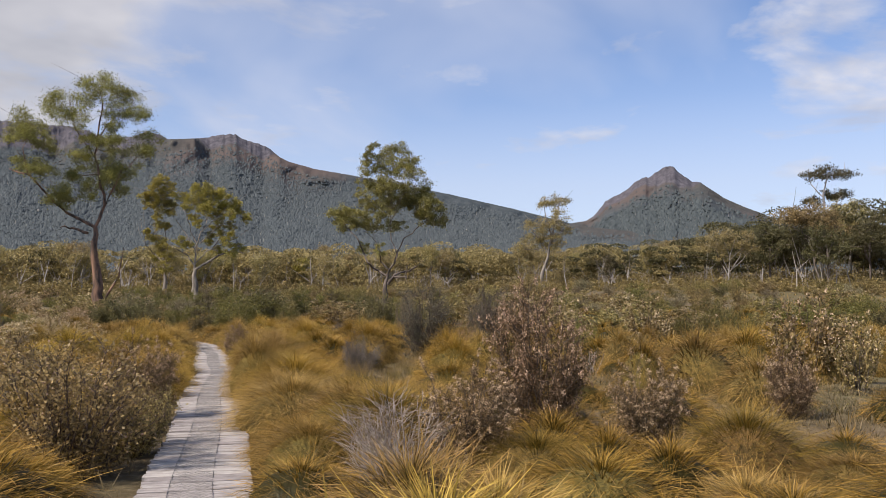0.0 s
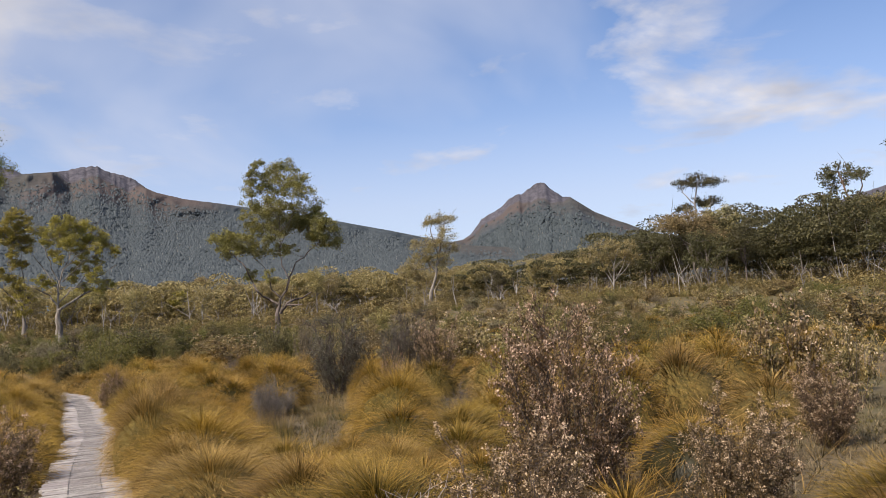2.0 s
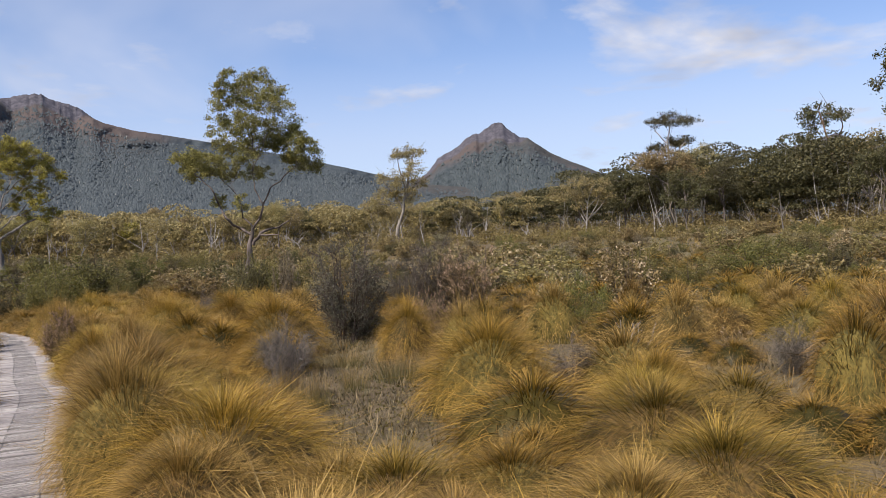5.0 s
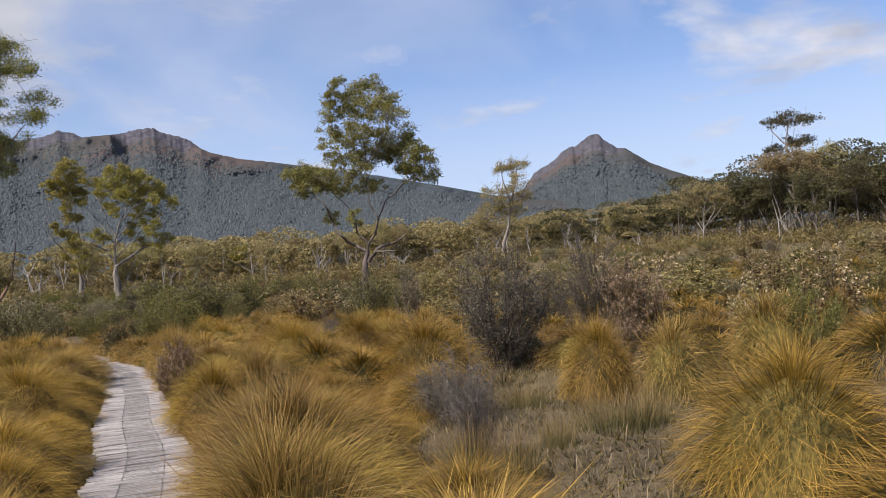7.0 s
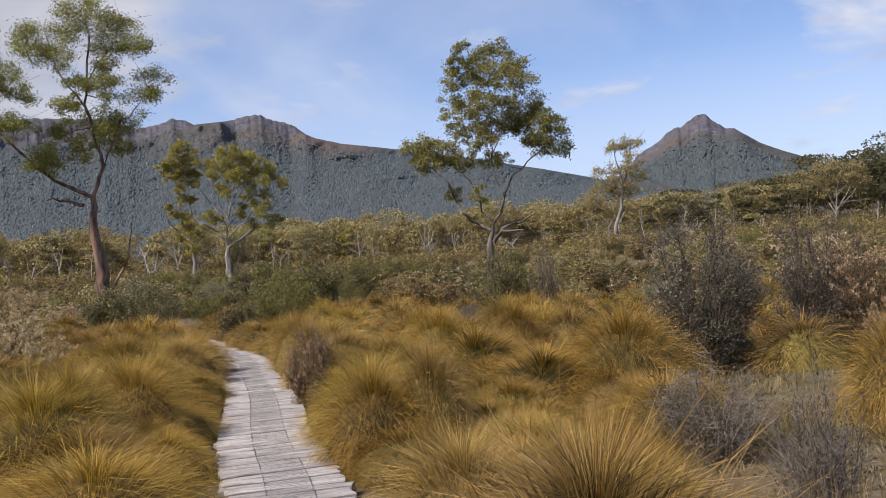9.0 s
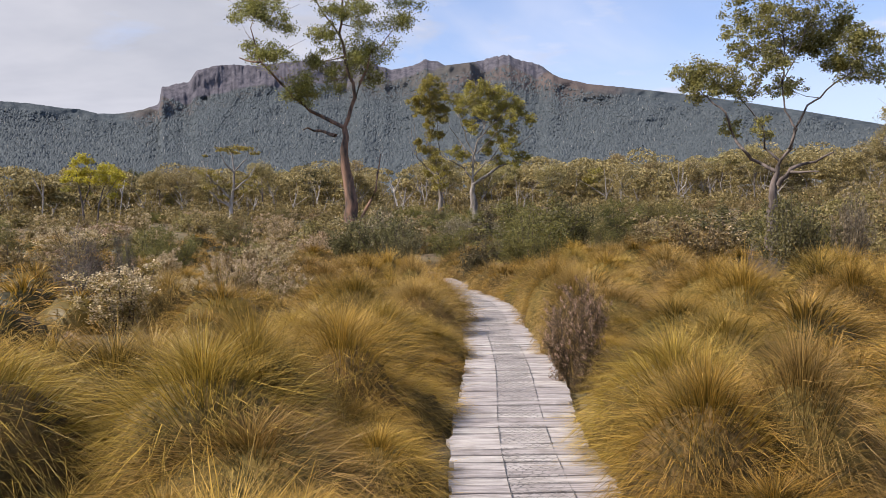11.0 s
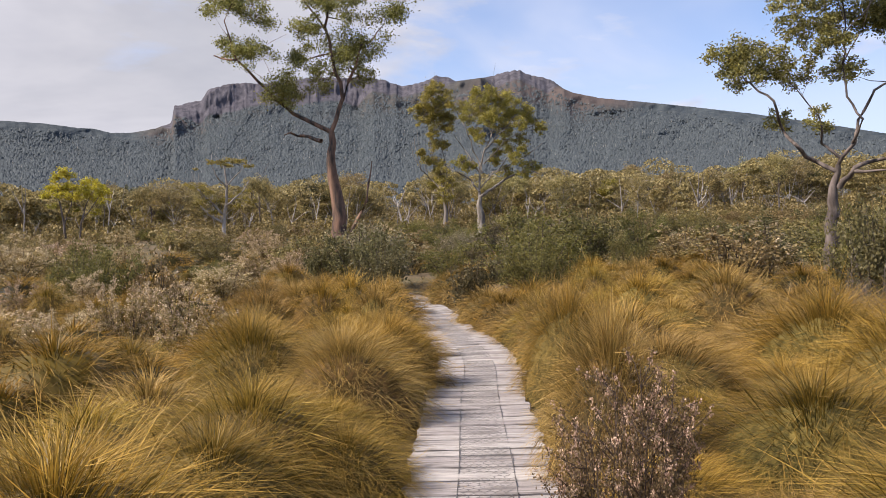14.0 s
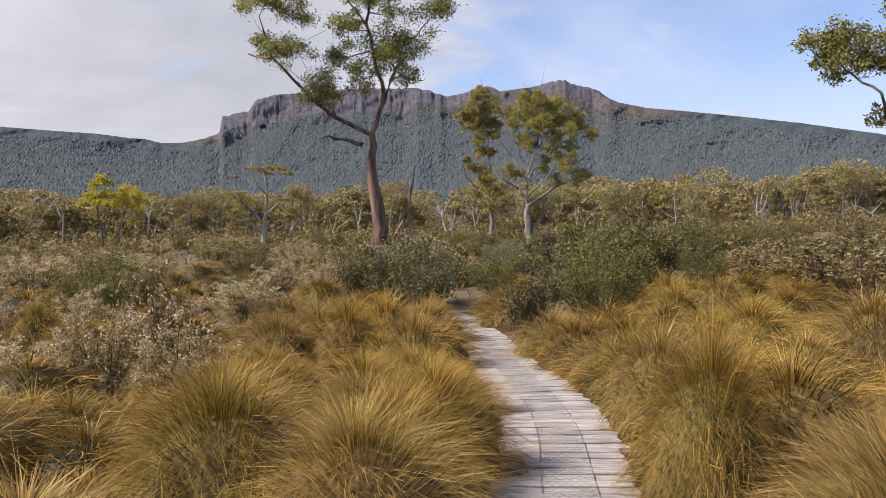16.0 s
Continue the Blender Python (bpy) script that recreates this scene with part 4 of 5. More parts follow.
def far_woods():
    """The wood behind the first trees: many crowns too far off to count."""
    rng = np.random.default_rng(78)
    stems = Soup()
    light, dark, low = [], [], []
    for _ in range(1050):
        deg = rng.uniform(-52, 66)
        edge = np.interp(deg, [-48, -30, -20, -12, 5, 25, 34, 62], [96, 102, 116, 114, 97, 93, 90, 78])
        d = edge + rng.exponential(32)
        x, y = -5 - d * math.sin(math.radians(deg)), 12 + d * math.cos(math.radians(deg))
        z = float(rise(x, y))
        h = rng.uniform(4.5, 10.0) * np.interp(deg, [-48, -30, -22, -14, 10, 30, 60], [1.12, 1.1, 0.95, 0.7, 0.6, 0.55, 0.55])
        crowns = light if deg > -16 + rng.normal(0, 3) else dark
        for level in ([0.97, 0.7] if rng.uniform() < 0.4 else [0.98, 0.78, 0.48]):
            r = h * rng.uniform(0.20, 0.34) * (0.6 + 0.4 * level)
            p = (x + rng.normal(0, 0.14) * h, y + rng.normal(0, 0.14) * h, z + h * level * rng.uniform(0.88, 1.0))
            crowns.append(dome_leaves(rng, p, r, r * rng.uniform(0.34, 0.55), 230 if crowns is light else 240))
        if rng.uniform() < 0.6:
            w = 0.0095 * h * rng.uniform(0.6, 1.3)
            lean = rng.normal(0, 0.9, 2)
            stems.add(*tube([(x, y, z), (x + lean[0], y, z + h * 0.4), (x + lean[0] + lean[1], y, z + h * 0.86)], [w, w * 0.8, w * 0.3], 3))
    for k in range(3000):
        deg = rng.uniform(-52, 66)
        edge = np.interp(deg, [-48, -30, -20, -12, 5, 25, 34, 62], [88, 94, 108, 104, 88, 86, 83, 70])
        tall = k >= 1000
        d = edge + (9 + rng.exponential(16) if tall else rng.exponential(6))
        x, y = -5 - d * math.sin(math.radians(deg)), 12 + d * math.cos(math.radians(deg))
        h = rng.uniform(1.6, 4.2 if deg < -14 else 3.2) if tall else rng.uniform(0.7, 1.9)
        wide = h * rng.uniform(0.4, 0.65)
        low.append(dome_leaves(rng, (x, y, float(rise(x, y))), wide, h, 90))
    for _ in range(270):
        deg = rng.uniform(-52, 66)
        d = np.interp(deg, [-48, -30, -20, -12, 5, 25, 34, 62], [91, 97, 111, 107, 91, 88, 85, 72]) + rng.uniform(0, 16)
        x, y = -5 - d * math.sin(math.radians(deg)), 12 + d * math.cos(math.radians(deg))
        z, h, w = float(rise(x, y)) - 0.1, rng.uniform(1.8, 5.4), rng.uniform(0.035, 0.10)
        top = np.array([x + rng.normal(0, 0.7), y + rng.normal(0, 0.5), z + h])
        fork = np.array([x + rng.normal(0, 0.35), y, z + h * rng.uniform(0.25, 0.6)])
        stems.add(*tube([(x, y, z), fork, top], [w, w * 0.75, w * 0.2], 4))
        for _ in range(3):
            tip = fork + (rng.normal(0, 0.9), rng.normal(0, 0.5), rng.uniform(0.8, 0.55 * h))
            stems.add(*tube([fork, (fork + tip) / 2 + rng.normal(0, 0.15, 3), tip], [w * 0.55, w * 0.4, w * 0.12], 3))
    for name, pts, size, mat, label in (("forest_canopy", light, 0.29, GUM_FAR, "olive canopy of the gum wood behind the first trees"),
                                        ("forest_canopy", dark, 0.34, GUM_DARK, "dark canopy of the taller wood to the east"),
                                        ("forest_undergrowth", low, 0.26, LEAF_OLIVE, "olive saplings and scrub along the edge of the wood")):
        tagged(part(name, mesh_of(name, *leaves(rng, np.concatenate(pts), size, size * 0.6, 0.1)), mat), label, "forest", kind="stuff")
    tagged(part("forest_stems", stems.mesh("forest_stems"), BARK_WHITE), "pale stems inside the gum wood", "forest", kind="stuff")


far_woods()


# ---------------------------------------------------------------- boardwalk
def path_points(step):
    """Points, headings and distances along the middle line."""
    ys = np.linspace(LINE_Y[0], LINE_Y[-1], 1600)
    xs = np.interp(ys, LINE_Y, LINE_X)
    k = np.ones(61) / 61
    xs = np.convolve(np.pad(xs, 30, mode="reflect", reflect_type="odd"), k, "valid")
    s = np.concatenate([[0], np.cumsum(np.hypot(np.diff(xs), np.diff(ys)))])
    at = np.arange(0, s[-1], step)
    x, y = np.interp(at, s, xs), np.interp(at, s, ys)
    return at, x, y, np.arctan2(np.gradient(y), np.gradient(x))


def plank_mesh(rng):
    """A worn board, 0.92 m long: crooked edges, rounded arrises, uneven ends."""
    L, W, H, n = 0.46, 0.0595, 0.02, 6
    u = np.linspace(-L, L, n + 1)
    e0, e1 = W + rng.normal(0, 0.0022, n + 1), -W + rng.normal(0, 0.0022, n + 1)
    skew0, skew1 = rng.normal(0, 0.012, 2)
    warp = rng.normal(0, 0.0022, n + 1)
    V = []
    for i in range(n + 1):
        for v, h in ((e1[i], -H), (e1[i], H - 0.007), (e1[i] + 0.008, H), (e0[i] - 0.008, H), (e0[i], H - 0.007), (e0[i], -H)):
            end = (skew0 if i == 0 else skew1 if i == n else 0) * (v / W)
            V.append((u[i] + end, v, h + warp[i]))
    F = [(i * 6 + j, (i + 1) * 6 + j, (i + 1) * 6 + j + 1, i * 6 + j + 1) for i in range(n) for j in range(5)]
    F += [(i * 6 + 5, (i + 1) * 6 + 5, (i + 1) * 6, i * 6) for i in range(n)]
    me = bpy.data.meshes.new("plank")
    me.from_pydata(V, [], F + [tuple(range(6)), tuple(range(n * 6 + 5, n * 6 - 1, -1))])
    me.materials.append(PLANK)
    return me


def build_boardwalk():
    rng = np.random.default_rng(3)
    walkway = new("boardwalk")
    tagged(walkway, "narrow weathered grey timber boardwalk with wire mesh underfoot", "boardwalk", kind="structure")
    boards = [plank_mesh(rng) for _ in range(14)]
    at, x, y, head = path_points(0.15)
    near = [i for i in range(len(at)) if -0.6 < y[i] < 43]
    section = {}
    for i in near:
        sec = int(at[i] / 3.3)
        off, turn, wide = section.setdefault(sec, (rng.normal(0, 0.022), rng.normal(0, 1.0), rng.uniform(0.96, 1.04)))
        ob = new("plank", boards[rng.integers(0, 14)])
        ob.parent = walkway
        nx, ny = math.sin(head[i]), -math.cos(head[i])
        slip = off + rng.normal(0, 0.012)
        gap = rng.uniform(-0.004, 0.004)
        ob.matrix_world = pose(x[i] + nx * slip + math.cos(head[i]) * gap, y[i] + ny * slip + math.sin(head[i]) * gap, -0.02 + rng.normal(0, 0.0025),
                               rng.normal(0, 0.9), rng.normal(0, 0.35), math.degrees(head[i]) - 90 + turn * 0.6 + rng.normal(0, 0.7)) @ Matrix.Diagonal((wide * rng.uniform(0.985, 1.02), rng.uniform(0.96, 1.02), 1, 1))
    at, x, y, head = path_points(0.25)
    for side in (-0.33, 0.33):
        soup = Soup()
        P = np.stack([x + side * np.sin(head), y - side * np.cos(head), np.full(len(x), -0.085)], -1)
        soup.add(*tube(P, np.full(len(P), 0.045), 4))
        part("bearer", soup.mesh("bearer"), BEARER, walkway, "dark timber bearer under the planks")
    # hexagonal netting stapled down the middle
    at, x, y, head = path_points(0.02)
    def spot(s, u):
        i = np.clip(np.searchsorted(at, s), 0, len(at) - 1)
        return np.stack([x[i] + u * np.sin(head[i]), y[i] - u * np.cos(head[i]), 0.004 + 0.003 * np.sin(s * 9.0)], -1)
    s0, s1 = at[np.searchsorted(y, 5.2)], at[np.searchsorted(y, 37.0)]
    cell, half = 0.062, 0.17
    A, B = [], []
    rows = np.arange(s0, s1, cell * 0.87)
    cols = np.arange(-half, half + 0.001, cell)
    for r, s in enumerate(rows):
        shift = cell / 2 if r % 2 else 0.0
        u = cols[:-1] + shift if r % 2 else cols
        A.append(np.stack([np.full(len(u), s), u], -1)); B.append(np.stack([np.full(len(u), s + cell * 0.45), u], -1))
        for d in (-cell / 2, cell / 2):
            ok = np.abs(u + d) <= half + 0.001
            A.append(np.stack([np.full(ok.sum(), s + cell * 0.45), u[ok]], -1)); B.append(np.stack([np.full(ok.sum(), s + cell * 0.87), u[ok] + d], -1))
    A, B = np.concatenate(A), np.concatenate(B)
    A, B = spot(A[:, 0], A[:, 1]), spot(B[:, 0], B[:, 1])
    d = B - A
    n = np.cross(d, (0, 0, 1.0))
    n /= np.linalg.norm(n, axis=1, keepdims=True)
    w = 0.0013
    ring = [n * w, -n * w, np.array([[0, 0, 1.7 * w]]) + 0 * n]
    V = np.stack([A + ring[0], A + ring[1], A + ring[2], B + ring[0], B + ring[1], B + ring[2]], 1).reshape(-1, 3)
    F = (np.arange(len(A))[:, None, None] * 6 + np.array([[0, 3, 5, 2], [1, 2, 5, 4]])[None]).reshape(-1, 4)
    part("wire_netting", mesh_of("wire_netting", V, F), WIRE, walkway, "hexagonal galvanised wire netting, dulled by wear")
    for side in (-half - 0.004, half + 0.004):
        q = np.arange(s0, s1, 0.12)
        part("edge_wire", mesh_of("edge_wire", *tube(spot(q, np.full(len(q), side)), np.full(len(q), 0.003), 3)), WIRE, walkway)


# ---------------------------------------------------------------- tussocks and shrubs
NEAR_START = [
    (-3.2, 7.2, 0.31, 0.41), (-1.1, 7.3, 0.29, 0.34), (3.5, 7.4, 0.51, 0.41), (0.9, 7.6, 0.71, 0.52), (2.9, 8.2, 0.70, 0.70), (-1.0, 9.9, 0.72, 0.75),
    (-0.6, 12.1, 0.99, 0.61), (0.6, 12.2, 0.79, 0.64), (-2.5, 12.9, 0.60, 0.66), (3.5, 12.9, 0.56, 0.39), (0.8, 13.5, 0.87, 0.40), (5.1, 13.9, 0.79, 0.79),
    (-3.0, 14.1, 0.61, 1.15), (-2.2, 14.5, 0.69, 0.63), (1.5, 14.6, 0.94, 0.76), (3.4, 14.8, 0.49, 1.09), (-2.2, 15.6, 0.58, 0.58), (4.7, 15.8, 0.85, 1.15),
    (0.2, 16.3, 0.77, 1.05), (-3.3, 16.3, 0.77, 1.08), (1.9, 16.7, 0.77, 0.81), (-5.6, 17.2, 0.49, 0.62), (7.7, 17.5, 0.47, 1.15), (-3.3, 17.6, 0.93, 0.89),
    (6.3, 17.7, 0.85, 1.15)]
WAYSIDE = [
    (-2.6, 19.2, 0.30, 0.32), (-3.4, 19.5, 0.70, 0.56), (9.9, 19.6, 0.50, 0.62), (4.0, 19.7, 0.51, 1.11), (-7.0, 19.9, 0.80, 0.57), (-8.3, 20.2, 1.35, 1.15),
    (6.5, 20.2, 0.72, 0.76), (0.8, 20.5, 0.45, 1.01), (-4.7, 20.6, 0.51, 0.91), (7.4, 20.7, 0.46, 1.11), (-2.1, 20.7, 0.69, 0.64), (-4.2, 20.8, 0.46, 1.02),
    (-0.0, 21.0, 0.49, 1.04), (-10.0, 21.1, 0.84, 0.61), (-7.6, 21.2, 0.88, 1.15), (-2.3, 21.4, 0.47, 0.57), (8.7, 21.7, 0.78, 0.91), (5.9, 21.9, 0.82, 0.72),
    (-4.9, 22.0, 0.76, 0.84), (7.1, 22.2, 0.91, 1.15), (1.5, 22.2, 0.59, 0.95), (-2.4, 22.3, 0.59, 0.55), (3.0, 22.7, 0.67, 1.15), (11.5, 22.9, 0.67, 1.15),
    (-2.1, 22.9, 0.83, 1.15)]
MIDDLE = [
    (0.7, 25.1, 0.74, 0.74), (-6.3, 25.6, 0.47, 1.15), (-3.7, 26.2, 0.77, 0.72), (3.7, 26.5, 0.81, 0.75), (6.3, 26.7, 0.37, 0.97), (-5.9, 26.8, 0.41, 0.44),
    (-2.1, 26.9, 0.50, 0.45), (-4.5, 26.9, 0.76, 1.09), (-9.1, 27.0, 1.09, 1.05), (-13.2, 27.2, 0.46, 1.01), (-11.8, 27.6, 0.56, 0.67), (-2.7, 27.7, 0.95, 1.15),
    (-10.4, 27.7, 0.77, 0.89), (-12.4, 27.8, 0.50, 0.60), (-9.0, 28.2, 0.62, 0.87), (-7.2, 28.2, 0.47, 1.15), (0.9, 28.4, 0.80, 0.80), (3.0, 28.4, 0.44, 0.66),
    (2.1, 28.5, 1.05, 0.74), (-4.9, 28.5, 0.83, 1.08), (-6.7, 29.2, 0.86, 0.90), (-2.9, 29.3, 0.90, 1.15)]
BEND = [
    (-7.8, 30.1, 0.48, 1.01), (-0.7, 30.1, 0.57, 0.57), (-10.6, 30.1, 0.69, 0.69), (-4.7, 30.2, 1.23, 0.97), (-13.3, 30.4, 0.57, 0.48), (-7.1, 30.7, 0.85, 0.73),
    (-8.1, 30.9, 0.39, 0.94), (-3.3, 31.1, 0.75, 1.15), (-12.9, 31.3, 0.94, 0.60), (-10.7, 31.5, 0.42, 1.02), (-16.4, 32.0, 0.53, 0.44), (-12.7, 32.6, 0.99, 1.12),
    (-17.2, 32.8, 0.68, 0.75), (-18.7, 33.2, 0.53, 1.02), (-9.3, 33.4, 0.60, 0.78), (2.9, 33.4, 0.63, 1.07), (-5.9, 33.4, 0.80, 1.14), (-16.7, 33.4, 0.39, 0.89),
    (-2.3, 33.5, 1.25, 1.15), (-12.7, 33.7, 1.03, 1.15), (-7.2, 33.8, 0.71, 1.01), (-17.5, 34.0, 0.76, 0.61), (-5.0, 34.3, 1.15, 0.77), (-10.0, 34.6, 0.62, 0.78)]
BEYOND = [
    (-6.3, 34.8, 0.85, 0.69), (-12.7, 36.5, 0.44, 0.89), (-15.1, 36.6, 1.19, 0.93), (3.4, 37.0, 0.68, 0.99), (-6.2, 37.7, 0.95, 0.51), (-7.4, 37.9, 0.84, 0.79),
    (-8.7, 38.3, 0.51, 1.01), (-12.2, 38.9, 0.68, 0.68)]
FAR_END = [
    (-8.8, 41.4, 1.13, 1.15), (-6.6, 48.4, 1.25, 1.10)]
PINK_SHRUBS = [
    (1.15, 9.8, 0.54, 1.78), (0.3, 7.9, 0.42, 1.02), (-4.0, 11.5, 0.44, 1.08), (5.0, 12.4, 0.35, 0.96), (7.5, 17.4, 0.56, 1.59), (7.5, 15.6, 0.40, 1.13),
    (6.4, 27.1, 0.73, 1.52), (2.1, 8.9, 0.40, 0.98), (6.9, 17.6, 0.46, 1.42), (8.4, 17.3, 0.37, 1.24), (4.6, 20.2, 0.14, 0.82), (4.4, 18.7, 0.20, 0.49),
    (4.0, 25.8, 0.31, 0.97), (2.1, 26.1, 0.60, 1.68), (0.6, 22.1, 0.28, 1.03), (3.7, 24.4, 0.46, 1.41), (4.0, 33.4, 0.94, 2.01), (-4.4, 23.0, 0.33, 0.39),
    (-14.8, 31.8, 0.44, 1.33), (-8.4, 55.9, 1.00, 1.46), (-6.0, 23.9, 0.29, 1.02)]
HEATH_SHRUBS = [
    (-3.4, 8.1, 0.78, 1.22), (-5.7, 12.0, 0.86, 1.11)]
GREY_SHRUBS = [
    (-0.3, 7.3, 0.47, 0.84), (-1.9, 20.0, 0.46, 0.79), (-1.9, 17.9, 0.25, 0.95), (1.3, 16.8, 0.30, 0.66), (4.1, 16.8, 0.31, 0.70), (-4.0, 31.9, 0.25, 0.98),
    (-16.2, 28.4, 0.43, 1.58), (-4.3, 32.5, 0.24, 0.98)]
WHITE_SHRUBS = [
    (-13.8, 26.9, 0.80, 1.50), (-16.4, 30.1, 0.59, 0.86), (-12.8, 24.6, 0.22, 0.45), (-11.6, 22.1, 0.28, 0.64), (-14.1, 30.2, 0.44, 1.48), (-13.0, 30.2, 0.47, 1.35),
    (-15.6, 29.7, 0.61, 0.91), (-19.2, 33.2, 0.48, 1.28), (-18.8, 36.9, 0.56, 0.99), (-18.7, 39.1, 0.74, 1.34), (-15.5, 30.4, 0.43, 0.85), (-19.1, 34.7, 0.46, 1.40)]
DARK_SHRUBS = [
    (-0.7, 25.2, 0.99, 2.02), (1.1, 29.6, 0.57, 1.60), (-11.1, 50.3, 1.09, 2.23), (-16.6, 44.3, 1.10, 1.94), (1.4, 26.5, 0.70, 1.99), (-16.3, 42.9, 1.18, 1.88),
    (-15.6, 28.9, 0.30, 1.49), (-18.0, 43.5, 0.75, 1.54), (-14.2, 39.3, 0.68, 1.51), (-11.1, 37.1, 0.59, 1.32), (-3.3, 38.6, 0.80, 2.07), (-2.0, 38.0, 0.46, 2.06),
    (-17.6, 43.0, 0.69, 1.51), (-15.0, 41.3, 0.74, 1.67)]
DEAD_SHRUBS = [
    (3.4, 19.9, 0.38, 0.68)]
GREEN_SHRUBS = [
    (3.5, 22.4, 0.49, 1.22), (-12.5, 48.8, 2.32, 2.30), (-3.1, 43.4, 0.90, 2.01), (-11.4, 43.2, 1.62, 2.02), (-10.7, 61.2, 1.45, 2.05), (-22.1, 37.7, 0.93, 1.62),
    (-22.3, 38.7, 1.03, 1.63), (-10.7, 41.0, 0.92, 1.70), (-9.3, 47.1, 0.73, 1.41)]


def tussock_kind(seed, count, width, segs, mat, label, spread=0.42, stiff=0.0, name="button_grass_tussock", core=True):
    rng = np.random.default_rng(seed)
    base = new(name)
    V, F, uv = mop(rng, count, width, segs) if core else blades(rng, count, width, segs, spread, stiff)
    wave = 1 + 0.10 * np.sin(3 * np.arctan2(V[:, 1], V[:, 0]) + seed) + 0.06 * np.sin(5 * np.arctan2(V[:, 1], V[:, 0]) + 2 * seed)
    V[:, :2] *= wave[:, None]
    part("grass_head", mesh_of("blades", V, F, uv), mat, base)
    if core:
        part("thatch", mesh_of("thatch", *dome(rng, 0.70, 0.70, 7, 18, 0.05), None, True), THATCH, base, "brown dead thatch at the foot")
    return tagged(base, label, "grass tussock", "button grass tussocks")


class Crop:
    """A kind of plant: its first stands in for itself, the others are copies."""

    def __init__(self, first):
        self.first, self.used, self.aspect = first, False, 1.0

    def plant(self, x, y, r, h, turn, sink=0.02, lean=(0, 0)):
        m = pose(x, y, float(rise(x, y)) - sink, lean[0], lean[1], turn)
        ob = self.first if not self.used else copy_thing(self.first, m)
        self.used = True
        ob.matrix_world = m
        ob.scale = (r / self.aspect, r / self.aspect, h)
        return ob


GOLD, BROWN = "golden button grass tussock with dark-shaded green base and drooping blades", "brownish button grass tussock with dry arching blades"
GREEN = "olive-green button grass tussock with straw-coloured tips"
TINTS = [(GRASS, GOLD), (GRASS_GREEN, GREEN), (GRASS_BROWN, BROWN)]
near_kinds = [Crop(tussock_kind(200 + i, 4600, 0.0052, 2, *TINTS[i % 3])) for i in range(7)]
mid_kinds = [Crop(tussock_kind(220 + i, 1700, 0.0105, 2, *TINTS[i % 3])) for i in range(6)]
rng = np.random.default_rng(31)
grown = []


def near_walk(x, y):
    """How close the boardwalk passes."""
    return min(math.hypot(x - lerp_path(v), y - v) for v in np.arange(0, 24, 0.5))


def stand(spots):
    """A very broad mound is three tussocks grown together."""
    for x, y, r, h in spots:
        if r < 0.88:
            yield x, y, r, h
            continue
        for k in range(3):
            a = 2.1 * k + x
            yield x + 0.55 * r * math.cos(a), y + 0.55 * r * math.sin(a), 0.62 * r, h * (0.95 - 0.08 * k)


for x, y, r, h in stand(NEAR_START + WAYSIDE + MIDDLE + BEND + BEYOND + FAR_END):
    close = near_walk(x, y) < 5.5 and y > 6
    side, away = (1 if x > lerp_path(y) else -1), abs(x - lerp_path(y))
    if y < 42 and away < 0.62 + 0.42 * r:
        x = lerp_path(y) + side * (0.62 + 0.42 * r)
    kind = (near_kinds if close else mid_kinds)[int(rng.integers(0, 7 if close else 6))]
    kind.plant(x, y, r * 1.2, max(h * 1.08, r * 0.85), rng.uniform(0, 360), 0.03, (rng.normal(0, 3), rng.normal(0, 3)))
    grown.append((x, y, r))

SHRUB_SPOTS = DARK_SHRUBS + GREEN_SHRUBS + GREY_SHRUBS + HEATH_SHRUBS + PINK_SHRUBS + WHITE_SHRUBS + DEAD_SHRUBS


def free(x, y, r, others, k=0.75):
    return all((x - a) ** 2 + (y - b) ** 2 > (k * (r + q)) ** 2 for a, b, q, *_ in others)


def in_clearing(x, y):
    """Short turf with few tussocks, east of the boardwalk."""
    return any(((x - a) / p) ** 2 + ((y - b) / q) ** 2 < 1 for a, b, p, q in ((-1.2, 17.6, 1.7, 4.6), (0.3, 20.9, 1.7, 1.6), (6.2, 16.0, 2.3, 3.4), (-1.4, 24.6, 1.1, 1.4)))


planted, joined_spots = 0, []
for attempt in range(15000):
    if planted >= 300:
        break
    x, y = (rng.uniform(-14, 6), rng.uniform(4, 36)) if attempt < 5000 else (rng.uniform(-22, 13), rng.uniform(3, 46))
    r = rng.uniform(0.42, 1.0)
    if attempt < 5000 and abs(x - lerp_path(y)) > 4.5:
        continue
    off = abs(x - lerp_path(y))
    if off < 0.55 + 0.55 * r or off > 13 or in_clearing(x, y) or in_clearing(x + 0.3, y) or not free(x, y, r, grown, 0.40 if off < 2.2 else 0.52) or not free(x, y, r, SHRUB_SPOTS, 0.72):
        continue
    if x > 2 and y > 24 and rng.uniform() < 0.6 or x - lerp_path(y) < -9 and rng.uniform() < 0.35:
        continue
    close = off < 2.6 and 8 < y < 31
    grown.append((x, y, r))
    planted += 1
    if planted > 70 and not close:
        joined_spots.append((x, y, r))
        continue
    kind = (near_kinds if close else mid_kinds)[int(rng.integers(0, 6))]
    kind.plant(x, y, r * 1.1, r * rng.uniform(0.75, 1.0), rng.uniform(0, 360), 0.03, (rng.normal(0, 4), rng.normal(0, 4)))

